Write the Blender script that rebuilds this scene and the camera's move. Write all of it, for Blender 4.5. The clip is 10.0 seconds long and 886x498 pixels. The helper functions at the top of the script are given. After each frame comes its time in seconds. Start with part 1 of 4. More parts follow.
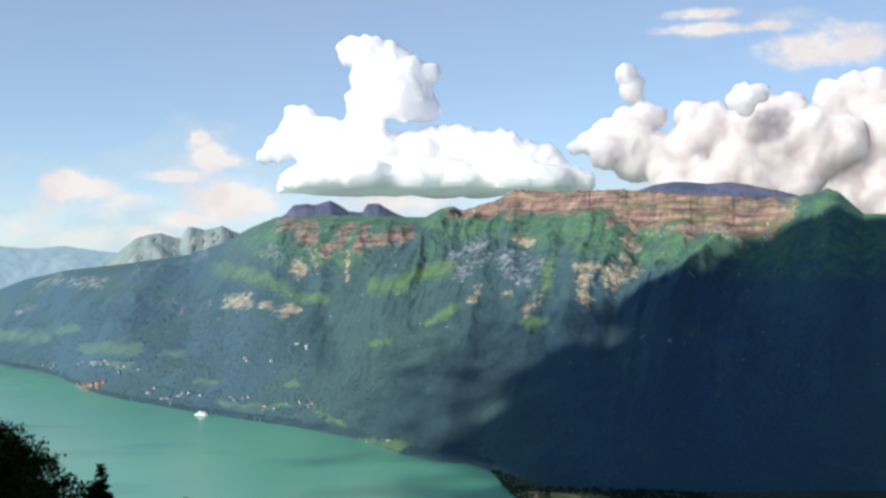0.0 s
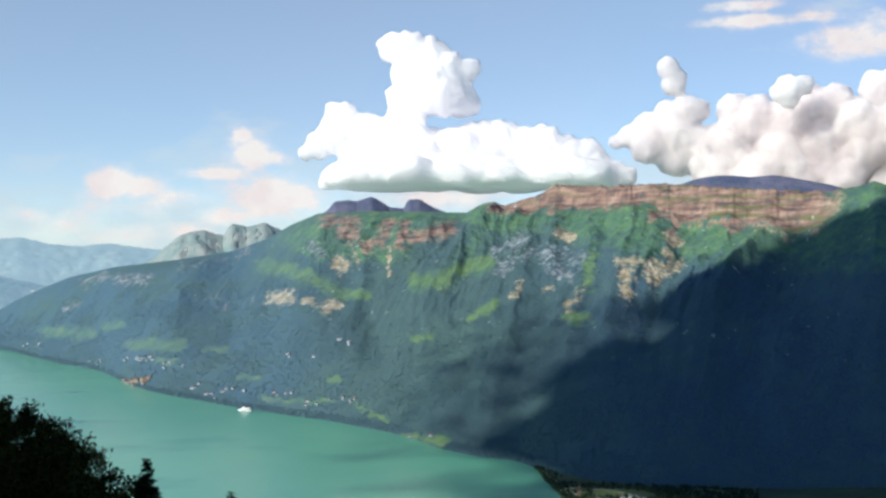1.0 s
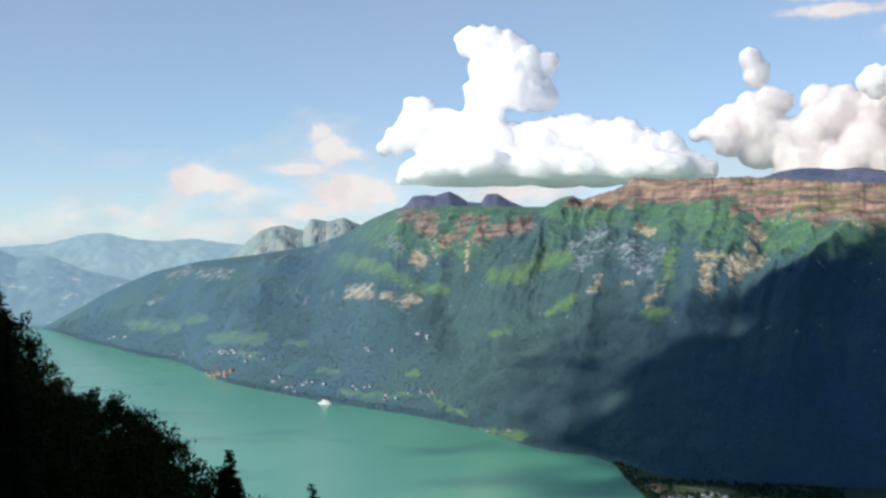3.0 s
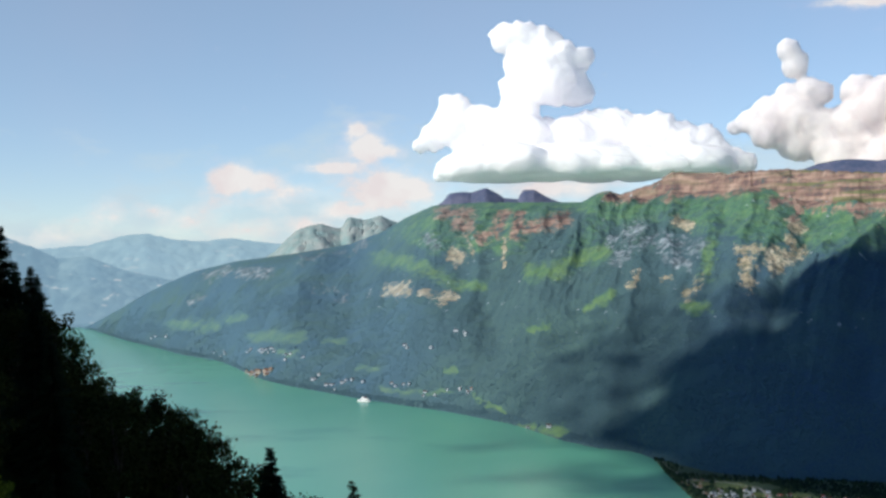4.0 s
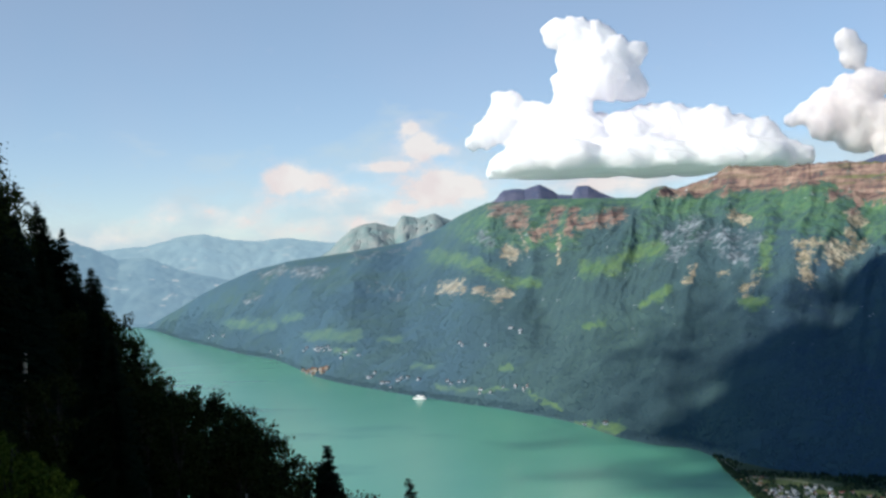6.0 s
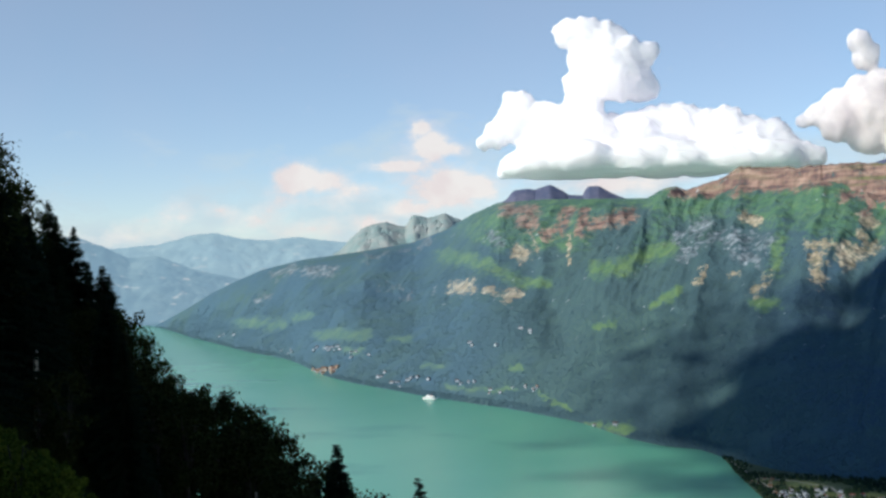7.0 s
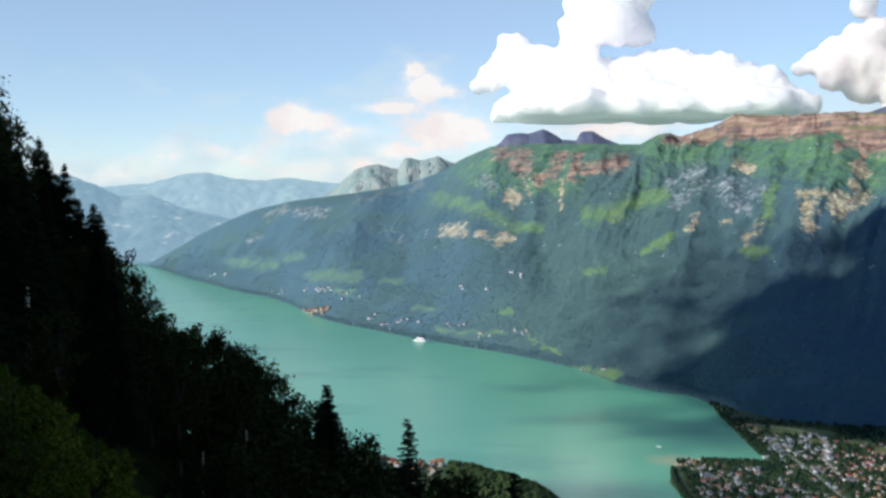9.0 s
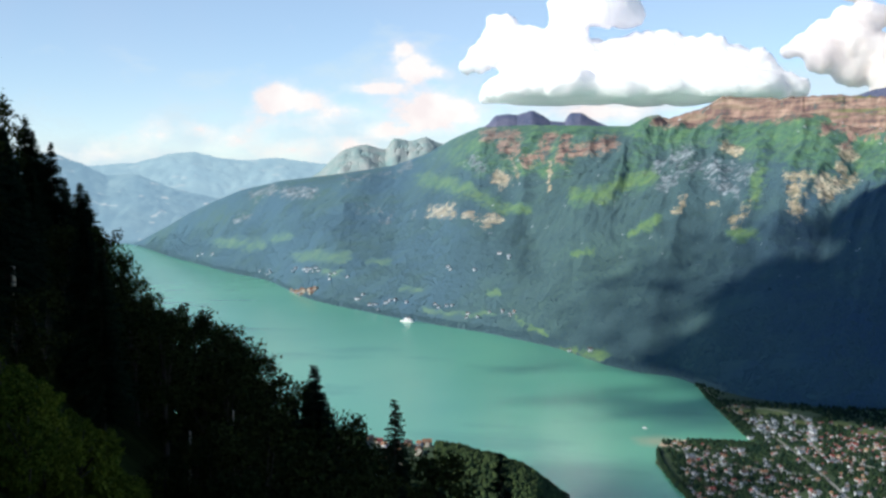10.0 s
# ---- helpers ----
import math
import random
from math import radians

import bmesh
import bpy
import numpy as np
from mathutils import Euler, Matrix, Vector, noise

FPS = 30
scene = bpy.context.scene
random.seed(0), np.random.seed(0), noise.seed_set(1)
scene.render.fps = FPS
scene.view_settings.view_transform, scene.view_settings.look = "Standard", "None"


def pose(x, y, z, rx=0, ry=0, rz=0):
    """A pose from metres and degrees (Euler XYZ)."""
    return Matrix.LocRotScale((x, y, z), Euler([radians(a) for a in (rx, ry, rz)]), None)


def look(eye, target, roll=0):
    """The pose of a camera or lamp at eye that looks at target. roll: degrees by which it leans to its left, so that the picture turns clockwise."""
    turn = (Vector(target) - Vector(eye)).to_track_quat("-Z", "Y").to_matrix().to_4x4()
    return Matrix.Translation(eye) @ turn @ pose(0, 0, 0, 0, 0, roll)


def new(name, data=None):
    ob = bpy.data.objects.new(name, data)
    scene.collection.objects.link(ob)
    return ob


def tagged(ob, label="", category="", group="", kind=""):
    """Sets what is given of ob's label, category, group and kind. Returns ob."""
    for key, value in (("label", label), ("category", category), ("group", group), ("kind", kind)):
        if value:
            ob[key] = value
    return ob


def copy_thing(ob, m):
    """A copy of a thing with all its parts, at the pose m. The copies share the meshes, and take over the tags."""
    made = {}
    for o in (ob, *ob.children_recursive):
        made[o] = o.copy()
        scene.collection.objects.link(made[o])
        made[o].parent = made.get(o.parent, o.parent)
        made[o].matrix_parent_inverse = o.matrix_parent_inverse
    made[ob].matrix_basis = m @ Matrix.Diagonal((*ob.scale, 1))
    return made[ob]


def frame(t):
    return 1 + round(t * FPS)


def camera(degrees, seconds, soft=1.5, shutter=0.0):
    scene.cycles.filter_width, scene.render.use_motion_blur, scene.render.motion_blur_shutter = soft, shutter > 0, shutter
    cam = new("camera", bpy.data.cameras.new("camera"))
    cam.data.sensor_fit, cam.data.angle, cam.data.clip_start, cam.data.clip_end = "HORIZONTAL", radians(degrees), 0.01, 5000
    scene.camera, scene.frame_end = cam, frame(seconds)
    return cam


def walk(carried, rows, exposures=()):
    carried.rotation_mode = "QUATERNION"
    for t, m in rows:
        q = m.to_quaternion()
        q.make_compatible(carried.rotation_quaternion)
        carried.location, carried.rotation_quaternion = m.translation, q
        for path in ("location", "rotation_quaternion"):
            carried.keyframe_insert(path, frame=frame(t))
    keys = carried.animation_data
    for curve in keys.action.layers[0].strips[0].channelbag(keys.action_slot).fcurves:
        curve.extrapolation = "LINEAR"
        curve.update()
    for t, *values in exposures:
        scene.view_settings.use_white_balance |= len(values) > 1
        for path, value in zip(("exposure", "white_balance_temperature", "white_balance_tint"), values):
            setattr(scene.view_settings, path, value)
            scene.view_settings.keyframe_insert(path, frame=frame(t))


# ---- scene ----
# The lookout stands on a wooded slope 230 m over the lake; the valley is about three tenths of life size.
EYE = 230.0
cam = camera(43.0, 10.0, 2.8)
ROWS = [  # seconds, yaw to the left, pitch up, lean to the left
    (0.0, 0.0, 0.677, 0.189), (0.5, 1.043, 0.673, 0.079), (1.0, 2.104, 0.446, -0.086), (1.5, 3.289, 0.22, -0.01),
    (2.0, 4.255, 0.186, 0.08), (2.5, 5.135, 0.21, 0.044), (4.0, 7.964, 0.034, -0.824), (4.5, 8.836, -0.04, -1.126),
    (5.0, 9.669, -0.098, -1.212), (5.5, 10.321, -0.079, -1.359), (7.0, 11.242, -0.035, -1.203), (7.5, 11.366, -0.514, -0.637),
    (8.0, 11.322, -1.348, -0.319), (8.5, 11.079, -2.221, -0.277), (9.0, 10.854, -2.938, -0.302), (9.5, 10.597, -3.471, -0.179),
    (10.0, 10.25, -3.909, 0.0),
]
walk(cam, [(t, pose(0, 0, EYE, 90 + p, -r, y)) for t, y, p, r in ROWS],
     exposures=[(0.0, 0.2), (2.5, 0.15), (4.5, 0.1), (7.0, 0.11), (8.0, 0.08), (9.0, 0.28), (10.0, 0.38)])

# ---- light: late sun from behind and to the left ----
SUN_EL, SUN_AZ = 30.0, -130.0      # height; bearing from straight ahead, to the right
to_sun = Vector((math.sin(radians(SUN_AZ)) * math.cos(radians(SUN_EL)), math.cos(radians(SUN_AZ)) * math.cos(radians(SUN_EL)), math.sin(radians(SUN_EL))))
world = bpy.data.worlds.new("sky")
scene.world = world
world.use_nodes = True
wn = world.node_tree.nodes
sky = wn.new("ShaderNodeTexSky")
sky.sky_type, sky.sun_disc = "NISHITA", False
sky.sun_elevation, sky.sun_rotation = radians(SUN_EL), radians(SUN_AZ)
sky.altitude, sky.air_density, sky.dust_density, sky.ozone_density = 1300, 0.85, 0.1, 3.5
wn["Background"].inputs["Strength"].default_value = 0.125
world.node_tree.links.new(sky.outputs["Color"], wn["Background"].inputs["Color"])
sun = new("sun", bpy.data.lights.new("sun", "SUN"))
sun.data.energy, sun.data.angle, sun.data.color = 4.8, radians(1.2), (1.0, 0.93, 0.82)
sun.matrix_world = look(to_sun * 1000, (0, 0, 0))


# ---- tools ----
def mesh_from(name, verts, faces, material, parent=None, smooth=False, label=""):
    me = bpy.data.meshes.new(name)
    me.from_pydata([tuple(v) for v in verts] if not isinstance(verts, np.ndarray) else verts.tolist(), [], faces.tolist() if isinstance(faces, np.ndarray) else faces)
    if smooth:
        me.polygons.foreach_set("use_smooth", np.ones(len(me.polygons), dtype=bool))
    me.materials.append(material)
    ob = new(name, me)
    if parent:
        ob.parent = parent
    return tagged(ob, label)


def part(name, bm, material, parent=None, label="", smooth=False):
    me = bpy.data.meshes.new(name)
    bm.to_mesh(me)
    bm.free()
    if smooth:
        me.polygons.foreach_set("use_smooth", np.ones(len(me.polygons), dtype=bool))
    me.materials.append(material)
    ob = new(name, me)
    if parent:
        ob.parent = parent
    return tagged(ob, label)


def hash2(ix, iy, seed):
    h = (ix.astype(np.int64) * 374761393 + iy.astype(np.int64) * 668265263 + seed * 974634777) & 0xFFFFFFFF
    h = ((h ^ (h >> 13)) * 1274126177) & 0xFFFFFFFF
    return ((h ^ (h >> 16)) & 0xFFFF) / 65535.0


def gnoise(x, y, seed=0):
    """Smooth noise, about -1 to 1, one cell a unit."""
    ix, iy = np.floor(x), np.floor(y)
    fx, fy = x - ix, y - iy
    ux, uy = fx * fx * fx * (fx * (fx * 6 - 15) + 10), fy * fy * fy * (fy * (fy * 6 - 15) + 10)
    out = 0
    for dx in (0, 1):
        for dy in (0, 1):
            a = hash2(ix + dx, iy + dy, seed) * 2 * np.pi
            g = np.cos(a) * (fx - dx) + np.sin(a) * (fy - dy)
            out = out + g * (ux if dx else 1 - ux) * (uy if dy else 1 - uy)
    return out * 1.5


def fbm(x, y, octaves=5, seed=0, gain=0.5, ridged=False):
    out, amp, total = 0, 1.0, 0
    for i in range(octaves):
        n = gnoise(x * 2 ** i, y * 2 ** i, seed + i * 17)
        out = out + amp * ((1 - 2 * np.abs(n)) if ridged else n)
        total += amp
        amp *= gain
    return out / total


def step(a, b, v):
    q = np.clip((v - a) / (b - a), 0, 1)
    return q * q * (3 - 2 * q)


def at(az, r, z=0.0):
    """The place at a bearing (degrees, to the right of straight ahead) and a distance over the ground from the lookout."""
    return Vector((r * math.sin(radians(az)), r * math.cos(radians(az)), z))


def grid_faces(n, m):
    i, j = np.meshgrid(np.arange(n - 1), np.arange(m - 1), indexing="ij")
    a = (i * m + j).ravel()
    return np.stack([a, a + m, a + m + 1, a + 1], 1)


# ---- materials ----
class Mat:
    """A node material, with short ways to add and join nodes."""
    def __init__(self, name, rough=0.8, spec=0.3):
        self.m = bpy.data.materials.new(name)
        self.m.use_nodes = True
        self.t = self.m.node_tree
        self.b = self.t.nodes["Principled BSDF"]
        self.b.inputs["Roughness"].default_value = rough
        self.b.inputs["Specular IOR Level"].default_value = spec
        self.co = self.t.nodes.new("ShaderNodeTexCoord").outputs["Object"]

    def put(self, sock, v):
        if isinstance(v, bpy.types.NodeSocket):
            self.t.links.new(v, sock)
        else:
            sock.default_value = v

    def noise(self, scale, detail=4, stretch=None, rough=0.55):
        n = self.t.nodes.new("ShaderNodeTexNoise")
        n.inputs["Scale"].default_value, n.inputs["Detail"].default_value, n.inputs["Roughness"].default_value = scale, detail, rough
        co = self.co
        if stretch:
            mp = self.t.nodes.new("ShaderNodeMapping")
            mp.inputs["Scale"].default_value = stretch
            self.t.links.new(co, mp.inputs["Vector"])
            co = mp.outputs["Vector"]
        self.t.links.new(co, n.inputs["Vector"])
        return n.outputs["Fac"]

    def ramp(self, v, *stops):
        r = self.t.nodes.new("ShaderNodeValToRGB")
        e = r.color_ramp.elements
        while len(e) < len(stops):
            e.new(0.5)
        for k, (p, c) in zip(e, stops):
            k.position, k.color = p, (*c, 1) if len(c) == 3 else c
        self.put(r.inputs["Fac"], v)
        return r.outputs["Color"]

    def mix(self, f, a, b, mode="MIX"):
        n = self.t.nodes.new("ShaderNodeMix")
        n.data_type, n.blend_type = "RGBA", mode
        for i, v in ((0, f), (6, a), (7, b)):
            self.put(n.inputs[i], (*v, 1) if isinstance(v, tuple) and len(v) == 3 else v)
        return n.outputs[2]

    def math(self, op, a, b=0.0):
        n = self.t.nodes.new("ShaderNodeMath")
        n.operation = op
        self.put(n.inputs[0], a)
        self.put(n.inputs[1], b)
        return n.outputs[0]

    def attr(self, name):
        n = self.t.nodes.new("ShaderNodeAttribute")
        n.attribute_name = name
        return n.outputs["Fac"]

    def random(self):
        return self.t.nodes.new("ShaderNodeObjectInfo").outputs["Random"]

    def island(self):
        return self.t.nodes.new("ShaderNodeNewGeometry").outputs["Random Per Island"]

    def bump(self, v, dist, strength=1.0):
        n = self.t.nodes.new("ShaderNodeBump")
        n.inputs["Strength"].default_value, n.inputs["Distance"].default_value = strength, dist
        self.put(n.inputs["Height"], v)
        self.put(self.b.inputs["Normal"], n.outputs["Normal"])

    def colour(self, v):
        self.put(self.b.inputs["Base Color"], (*v, 1) if isinstance(v, tuple) else v)
        return self


def mountain_material():
    k = Mat("mountain_cover", 0.95, 0.1)
    big, mid, fine = k.noise(0.006, 4), k.noise(0.035, 5), k.noise(0.25, 4)
    # forest tones carry the blue of hazy air in their base colour
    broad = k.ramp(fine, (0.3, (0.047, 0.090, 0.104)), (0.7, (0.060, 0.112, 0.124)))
    # paler, bluer woods tone that paints the haze of the farther left slopes
    far_haze = k.ramp(fine, (0.3, (0.058, 0.116, 0.162)), (0.7, (0.070, 0.136, 0.186)))
    forest = k.mix(k.attr("far_haze"), broad, far_haze)
    # navy of the hazy shade, painted into the right-hand woods
    forest = k.mix(k.attr("shade_blue"), forest, k.ramp(fine, (0.3, (0.038, 0.080, 0.122)), (0.7, (0.049, 0.098, 0.144))))
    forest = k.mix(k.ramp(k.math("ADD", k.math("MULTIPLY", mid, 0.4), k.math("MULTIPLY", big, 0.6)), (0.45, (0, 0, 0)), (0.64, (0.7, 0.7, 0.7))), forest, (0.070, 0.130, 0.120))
    mixed = k.math("ADD", k.math("MULTIPLY", fine, 0.35), k.math("MULTIPLY", mid, 0.65))
    lawn = k.ramp(mixed, (0.36, (0.056, 0.130, 0.100)), (0.5, (0.084, 0.182, 0.098)), (0.66, (0.135, 0.24, 0.104)))
    lush = k.ramp(mixed, (0.36, (0.075, 0.155, 0.085)), (0.64, (0.145, 0.235, 0.090)))
    grass = k.mix(k.attr("lush"), lawn, lush)
    # grass takes the painted haze tint too
    grass = k.mix(k.attr("far_haze"), grass, k.ramp(mid, (0.35, (0.075, 0.15, 0.14)), (0.65, (0.115, 0.20, 0.15))))
    strata = k.noise(0.03, 6, (0.5, 0.5, 5))
    streak = k.noise(0.09, 5, (1, 1, 0.15))
    rock = k.ramp(k.math("ADD", k.math("MULTIPLY", strata, 0.5), k.math("ADD", k.math("MULTIPLY", streak, 0.25), k.math("MULTIPLY", mid, 0.25))), (0.41, (0.10, 0.072, 0.078)), (0.47, (0.185, 0.122, 0.108)), (0.53, (0.27, 0.185, 0.152)), (0.62, (0.38, 0.28, 0.23)))
    scar = k.ramp(k.math("ADD", k.math("MULTIPLY", streak, 0.5), k.math("MULTIPLY", mid, 0.5)), (0.36, (0.19, 0.165, 0.11)), (0.5, (0.34, 0.295, 0.21)), (0.62, (0.50, 0.455, 0.35)))
    rock = k.mix(k.attr("crag"), scar, rock)
    crack = k.ramp(k.noise(0.14, 5, (1, 1, 0.6), 0.65), (0.42, (0.75, 0.75, 0.75)), (0.53, (0, 0, 0)))
    rock = k.mix(k.math("MULTIPLY", crack, k.math("SUBTRACT", 1.0, k.math("MULTIPLY", k.attr("crag"), 0.7))), rock, (0.085, 0.11, 0.085))
    # rock is greyed by the same painted haze
    rock = k.mix(k.math("MULTIPLY", k.attr("far_haze"), 0.7), rock, k.ramp(mid, (0.35, (0.16, 0.17, 0.16)), (0.65, (0.38, 0.38, 0.34))))
    grey = k.ramp(streak, (0.40, (0.06, 0.09, 0.108)), (0.62, (0.25, 0.30, 0.335)))
    rag = k.math("SUBTRACT", k.math("ADD", k.math("MULTIPLY", k.noise(0.045, 7, (1, 1, 0.8), 0.66), 0.7), k.math("MULTIPLY", k.noise(0.16, 4, (1, 1, 0.7), 0.6), 0.55)), 0.625)

    def mask(name, amount=1.2, soft=0.0):
        v = k.math("ADD", k.attr(name), k.math("MULTIPLY", rag, k.math("MINIMUM", k.math("MULTIPLY", k.attr(name), 2.4 * amount), amount)))
        return k.ramp(v, (0.45 - soft, (0, 0, 0)), (0.58 + soft, (1, 1, 1)))
    col = k.mix(k.math("MULTIPLY", mask("meadow", 2.8, 0.28), 0.88), forest, grass)
    col = k.mix(mask("grey", 2.8, 0.08), col, grey)
    col = k.mix(mask("rock", 3.4, 0.12), col, rock)
    shelf = k.math("MULTIPLY", k.ramp(k.noise(0.026, 5, (0.35, 0.35, 4.5)), (0.53, (0, 0, 0)), (0.60, (0.9, 0.9, 0.9))), k.attr("shelf"))
    col = k.mix(shelf, col, k.ramp(mid, (0.4, (0.105, 0.125, 0.06)), (0.6, (0.16, 0.17, 0.085))))
    speck = k.math("MULTIPLY", k.ramp(k.noise(0.07, 3, (1, 1, 0.5)), (0.70, (0, 0, 0)), (0.735, (0.8, 0.8, 0.8))), k.attr("bare"))
    col = k.mix(speck, col, k.mix(streak, (0.26, 0.31, 0.34), (0.46, 0.51, 0.54)))
    k.colour(col)
    k.bump(k.math("ADD", k.math("MULTIPLY", fine, 0.2), k.math("MULTIPLY", mid, 1.4)), 3.0, 0.2)
    return k.m


def simple(name, low, high, scale, rough=0.85, bump=0.0, spec=0.25, stretch=None):
    k = Mat(name, rough, spec)
    v = k.math("ADD", k.math("MULTIPLY", k.noise(scale, 4, stretch), 0.65), k.math("MULTIPLY", k.noise(scale * 7, 3), 0.35))
    k.colour(k.ramp(v, (0.35, low), (0.65, high)))
    if bump:
        k.bump(v, bump)
    return k.m


def foliage(name, low, high):
    k = Mat(name, 0.85, 0.05)
    v = k.math("ADD", k.math("MULTIPLY", k.island(), 0.5), k.math("MULTIPLY", k.random(), 0.5))
    k.colour(k.ramp(v, (0.1, low), (0.9, high)))
    return k.m


def water_material():
    k = Mat("lake_water", 0.22, 0.35)
    silt = k.noise(0.0016, 4, (1.0, 0.6, 1))
    patch = k.noise(0.006, 5, (0.7, 1.2, 1))
    col = k.ramp(silt, (0.3, (0.075, 0.305, 0.22)), (0.7, (0.14, 0.425, 0.265)))
    # darker patches, spread at random
    col = k.mix(k.ramp(patch, (0.56, (0, 0, 0)), (0.76, (0.6, 0.6, 0.6))), col, (0.045, 0.19, 0.165))
    off = k.t.nodes.new("ShaderNodeVectorMath")
    off.operation = "DISTANCE"
    k.put(off.inputs[0], k.co)
    off.inputs[1].default_value = at(0.75, 968)
    shoal = k.math("ADD", off.outputs["Value"], k.math("MULTIPLY", k.noise(0.05, 3), 14.0))
    col = k.mix(k.ramp(k.math("DIVIDE", shoal, 40.0), (0.3, (0.75, 0.75, 0.75)), (0.85, (0, 0, 0))), col, (0.36, 0.38, 0.24))
    k.colour(col)
    k.bump(k.noise(0.6, 3), 0.05, 0.4)
    return k.m


def cloud_material(name="cloud", low=(0.95, 0.91, 0.97), high=(0.98, 0.95, 0.99), scale=0.01, depth=300.0):
    k = Mat(name, 1.0, 0.0)
    k.colour(k.ramp(k.noise(scale, 5), (0.3, low), (0.7, high)))
    k.b.inputs["Subsurface Weight"].default_value = 1.0
    k.b.inputs["Subsurface Radius"].default_value = (1.0, 1.0, 1.0)
    k.b.inputs["Subsurface Scale"].default_value = depth
    return k.m


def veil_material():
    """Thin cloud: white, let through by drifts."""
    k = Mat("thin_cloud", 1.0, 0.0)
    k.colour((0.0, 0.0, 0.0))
    # haze and sunlit cloud are emission colours; the sheet glows by itself
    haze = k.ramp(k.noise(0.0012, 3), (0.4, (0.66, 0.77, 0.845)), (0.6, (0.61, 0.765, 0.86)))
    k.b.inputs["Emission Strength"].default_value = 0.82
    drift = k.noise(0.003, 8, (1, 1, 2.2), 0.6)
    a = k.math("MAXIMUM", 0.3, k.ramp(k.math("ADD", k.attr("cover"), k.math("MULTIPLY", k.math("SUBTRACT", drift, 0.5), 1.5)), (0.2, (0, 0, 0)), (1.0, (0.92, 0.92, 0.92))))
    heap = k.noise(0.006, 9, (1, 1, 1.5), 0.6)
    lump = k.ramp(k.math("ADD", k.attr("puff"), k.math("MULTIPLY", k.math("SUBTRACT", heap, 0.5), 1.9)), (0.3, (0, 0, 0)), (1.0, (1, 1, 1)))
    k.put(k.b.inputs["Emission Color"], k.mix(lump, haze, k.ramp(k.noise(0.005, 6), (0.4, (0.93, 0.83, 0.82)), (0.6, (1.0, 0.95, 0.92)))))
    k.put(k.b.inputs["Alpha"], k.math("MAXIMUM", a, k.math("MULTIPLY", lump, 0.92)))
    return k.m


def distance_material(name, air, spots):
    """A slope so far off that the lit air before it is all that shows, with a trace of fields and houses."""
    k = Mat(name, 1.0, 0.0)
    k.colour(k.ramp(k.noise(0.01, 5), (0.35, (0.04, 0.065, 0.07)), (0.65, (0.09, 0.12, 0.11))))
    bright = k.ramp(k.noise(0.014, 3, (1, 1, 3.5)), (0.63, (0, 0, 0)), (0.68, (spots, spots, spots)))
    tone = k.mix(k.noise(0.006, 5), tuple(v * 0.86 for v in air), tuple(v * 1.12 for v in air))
    # haze is put in as emission from the slope itself
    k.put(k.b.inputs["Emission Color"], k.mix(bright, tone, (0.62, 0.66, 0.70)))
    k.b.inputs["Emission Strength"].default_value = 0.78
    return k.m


MOUNTAIN = mountain_material()
WATER = water_material()
CLOUD = cloud_material()
# dimmer copy of the cloud: haze and weaker light are in its base colour
HAZY_CLOUD = cloud_material("hazy_cloud", (0.53, 0.48, 0.49), (0.76, 0.69, 0.665), 0.006, 380.0)
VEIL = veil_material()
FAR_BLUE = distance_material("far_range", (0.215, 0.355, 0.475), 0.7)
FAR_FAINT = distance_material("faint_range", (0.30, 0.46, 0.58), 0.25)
# haze tint is mixed into the far alp's base colour
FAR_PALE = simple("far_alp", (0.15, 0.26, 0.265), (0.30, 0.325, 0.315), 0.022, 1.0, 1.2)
# blue of distance and dark of shade are put into this rock colour
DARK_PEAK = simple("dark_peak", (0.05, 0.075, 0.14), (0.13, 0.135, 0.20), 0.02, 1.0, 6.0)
BED = simple("lake_bed", (0.10, 0.12, 0.09), (0.16, 0.17, 0.12), 0.02)
PLAIN = simple("valley_fields", (0.016, 0.036, 0.024), (0.065, 0.10, 0.042), 0.02)
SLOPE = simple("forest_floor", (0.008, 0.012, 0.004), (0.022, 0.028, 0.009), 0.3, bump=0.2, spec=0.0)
BARK = simple("bark", (0.03, 0.022, 0.017), (0.07, 0.055, 0.04), 2.0, bump=0.03, stretch=(1, 1, 0.2))
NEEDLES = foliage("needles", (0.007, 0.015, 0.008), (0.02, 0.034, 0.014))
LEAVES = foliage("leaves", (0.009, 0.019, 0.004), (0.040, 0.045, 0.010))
SHRUB = foliage("shrub_leaves", (0.03, 0.055, 0.006), (0.15, 0.165, 0.018))
# haze blue is mixed into the colour of the far trees
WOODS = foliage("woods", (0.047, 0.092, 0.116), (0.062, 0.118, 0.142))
GROVE = foliage("grove", (0.008, 0.022, 0.016), (0.042, 0.066, 0.026))
WALLS = [simple("render_" + n, tuple(v * 0.85 for v in c), c, 0.4) for n, c in (("white", (0.46, 0.51, 0.56)), ("cream", (0.38, 0.36, 0.31)), ("timber", (0.22, 0.15, 0.10)), ("grey", (0.28, 0.30, 0.33)))]
ROOFS = [simple("roof_" + n, tuple(v * 0.7 for v in c), c, 0.8) for n, c in (("red", (0.24, 0.065, 0.06)), ("brown", (0.11, 0.085, 0.08)), ("grey", (0.12, 0.145, 0.175)), ("orange", (0.27, 0.145, 0.09)))]
PAINT = simple("boat_paint", (0.72, 0.72, 0.72), (0.82, 0.82, 0.81), 0.5, 0.4)
GLASS = simple("dark_glass", (0.02, 0.03, 0.04), (0.04, 0.05, 0.06), 0.5, 0.15, 0, 0.5)
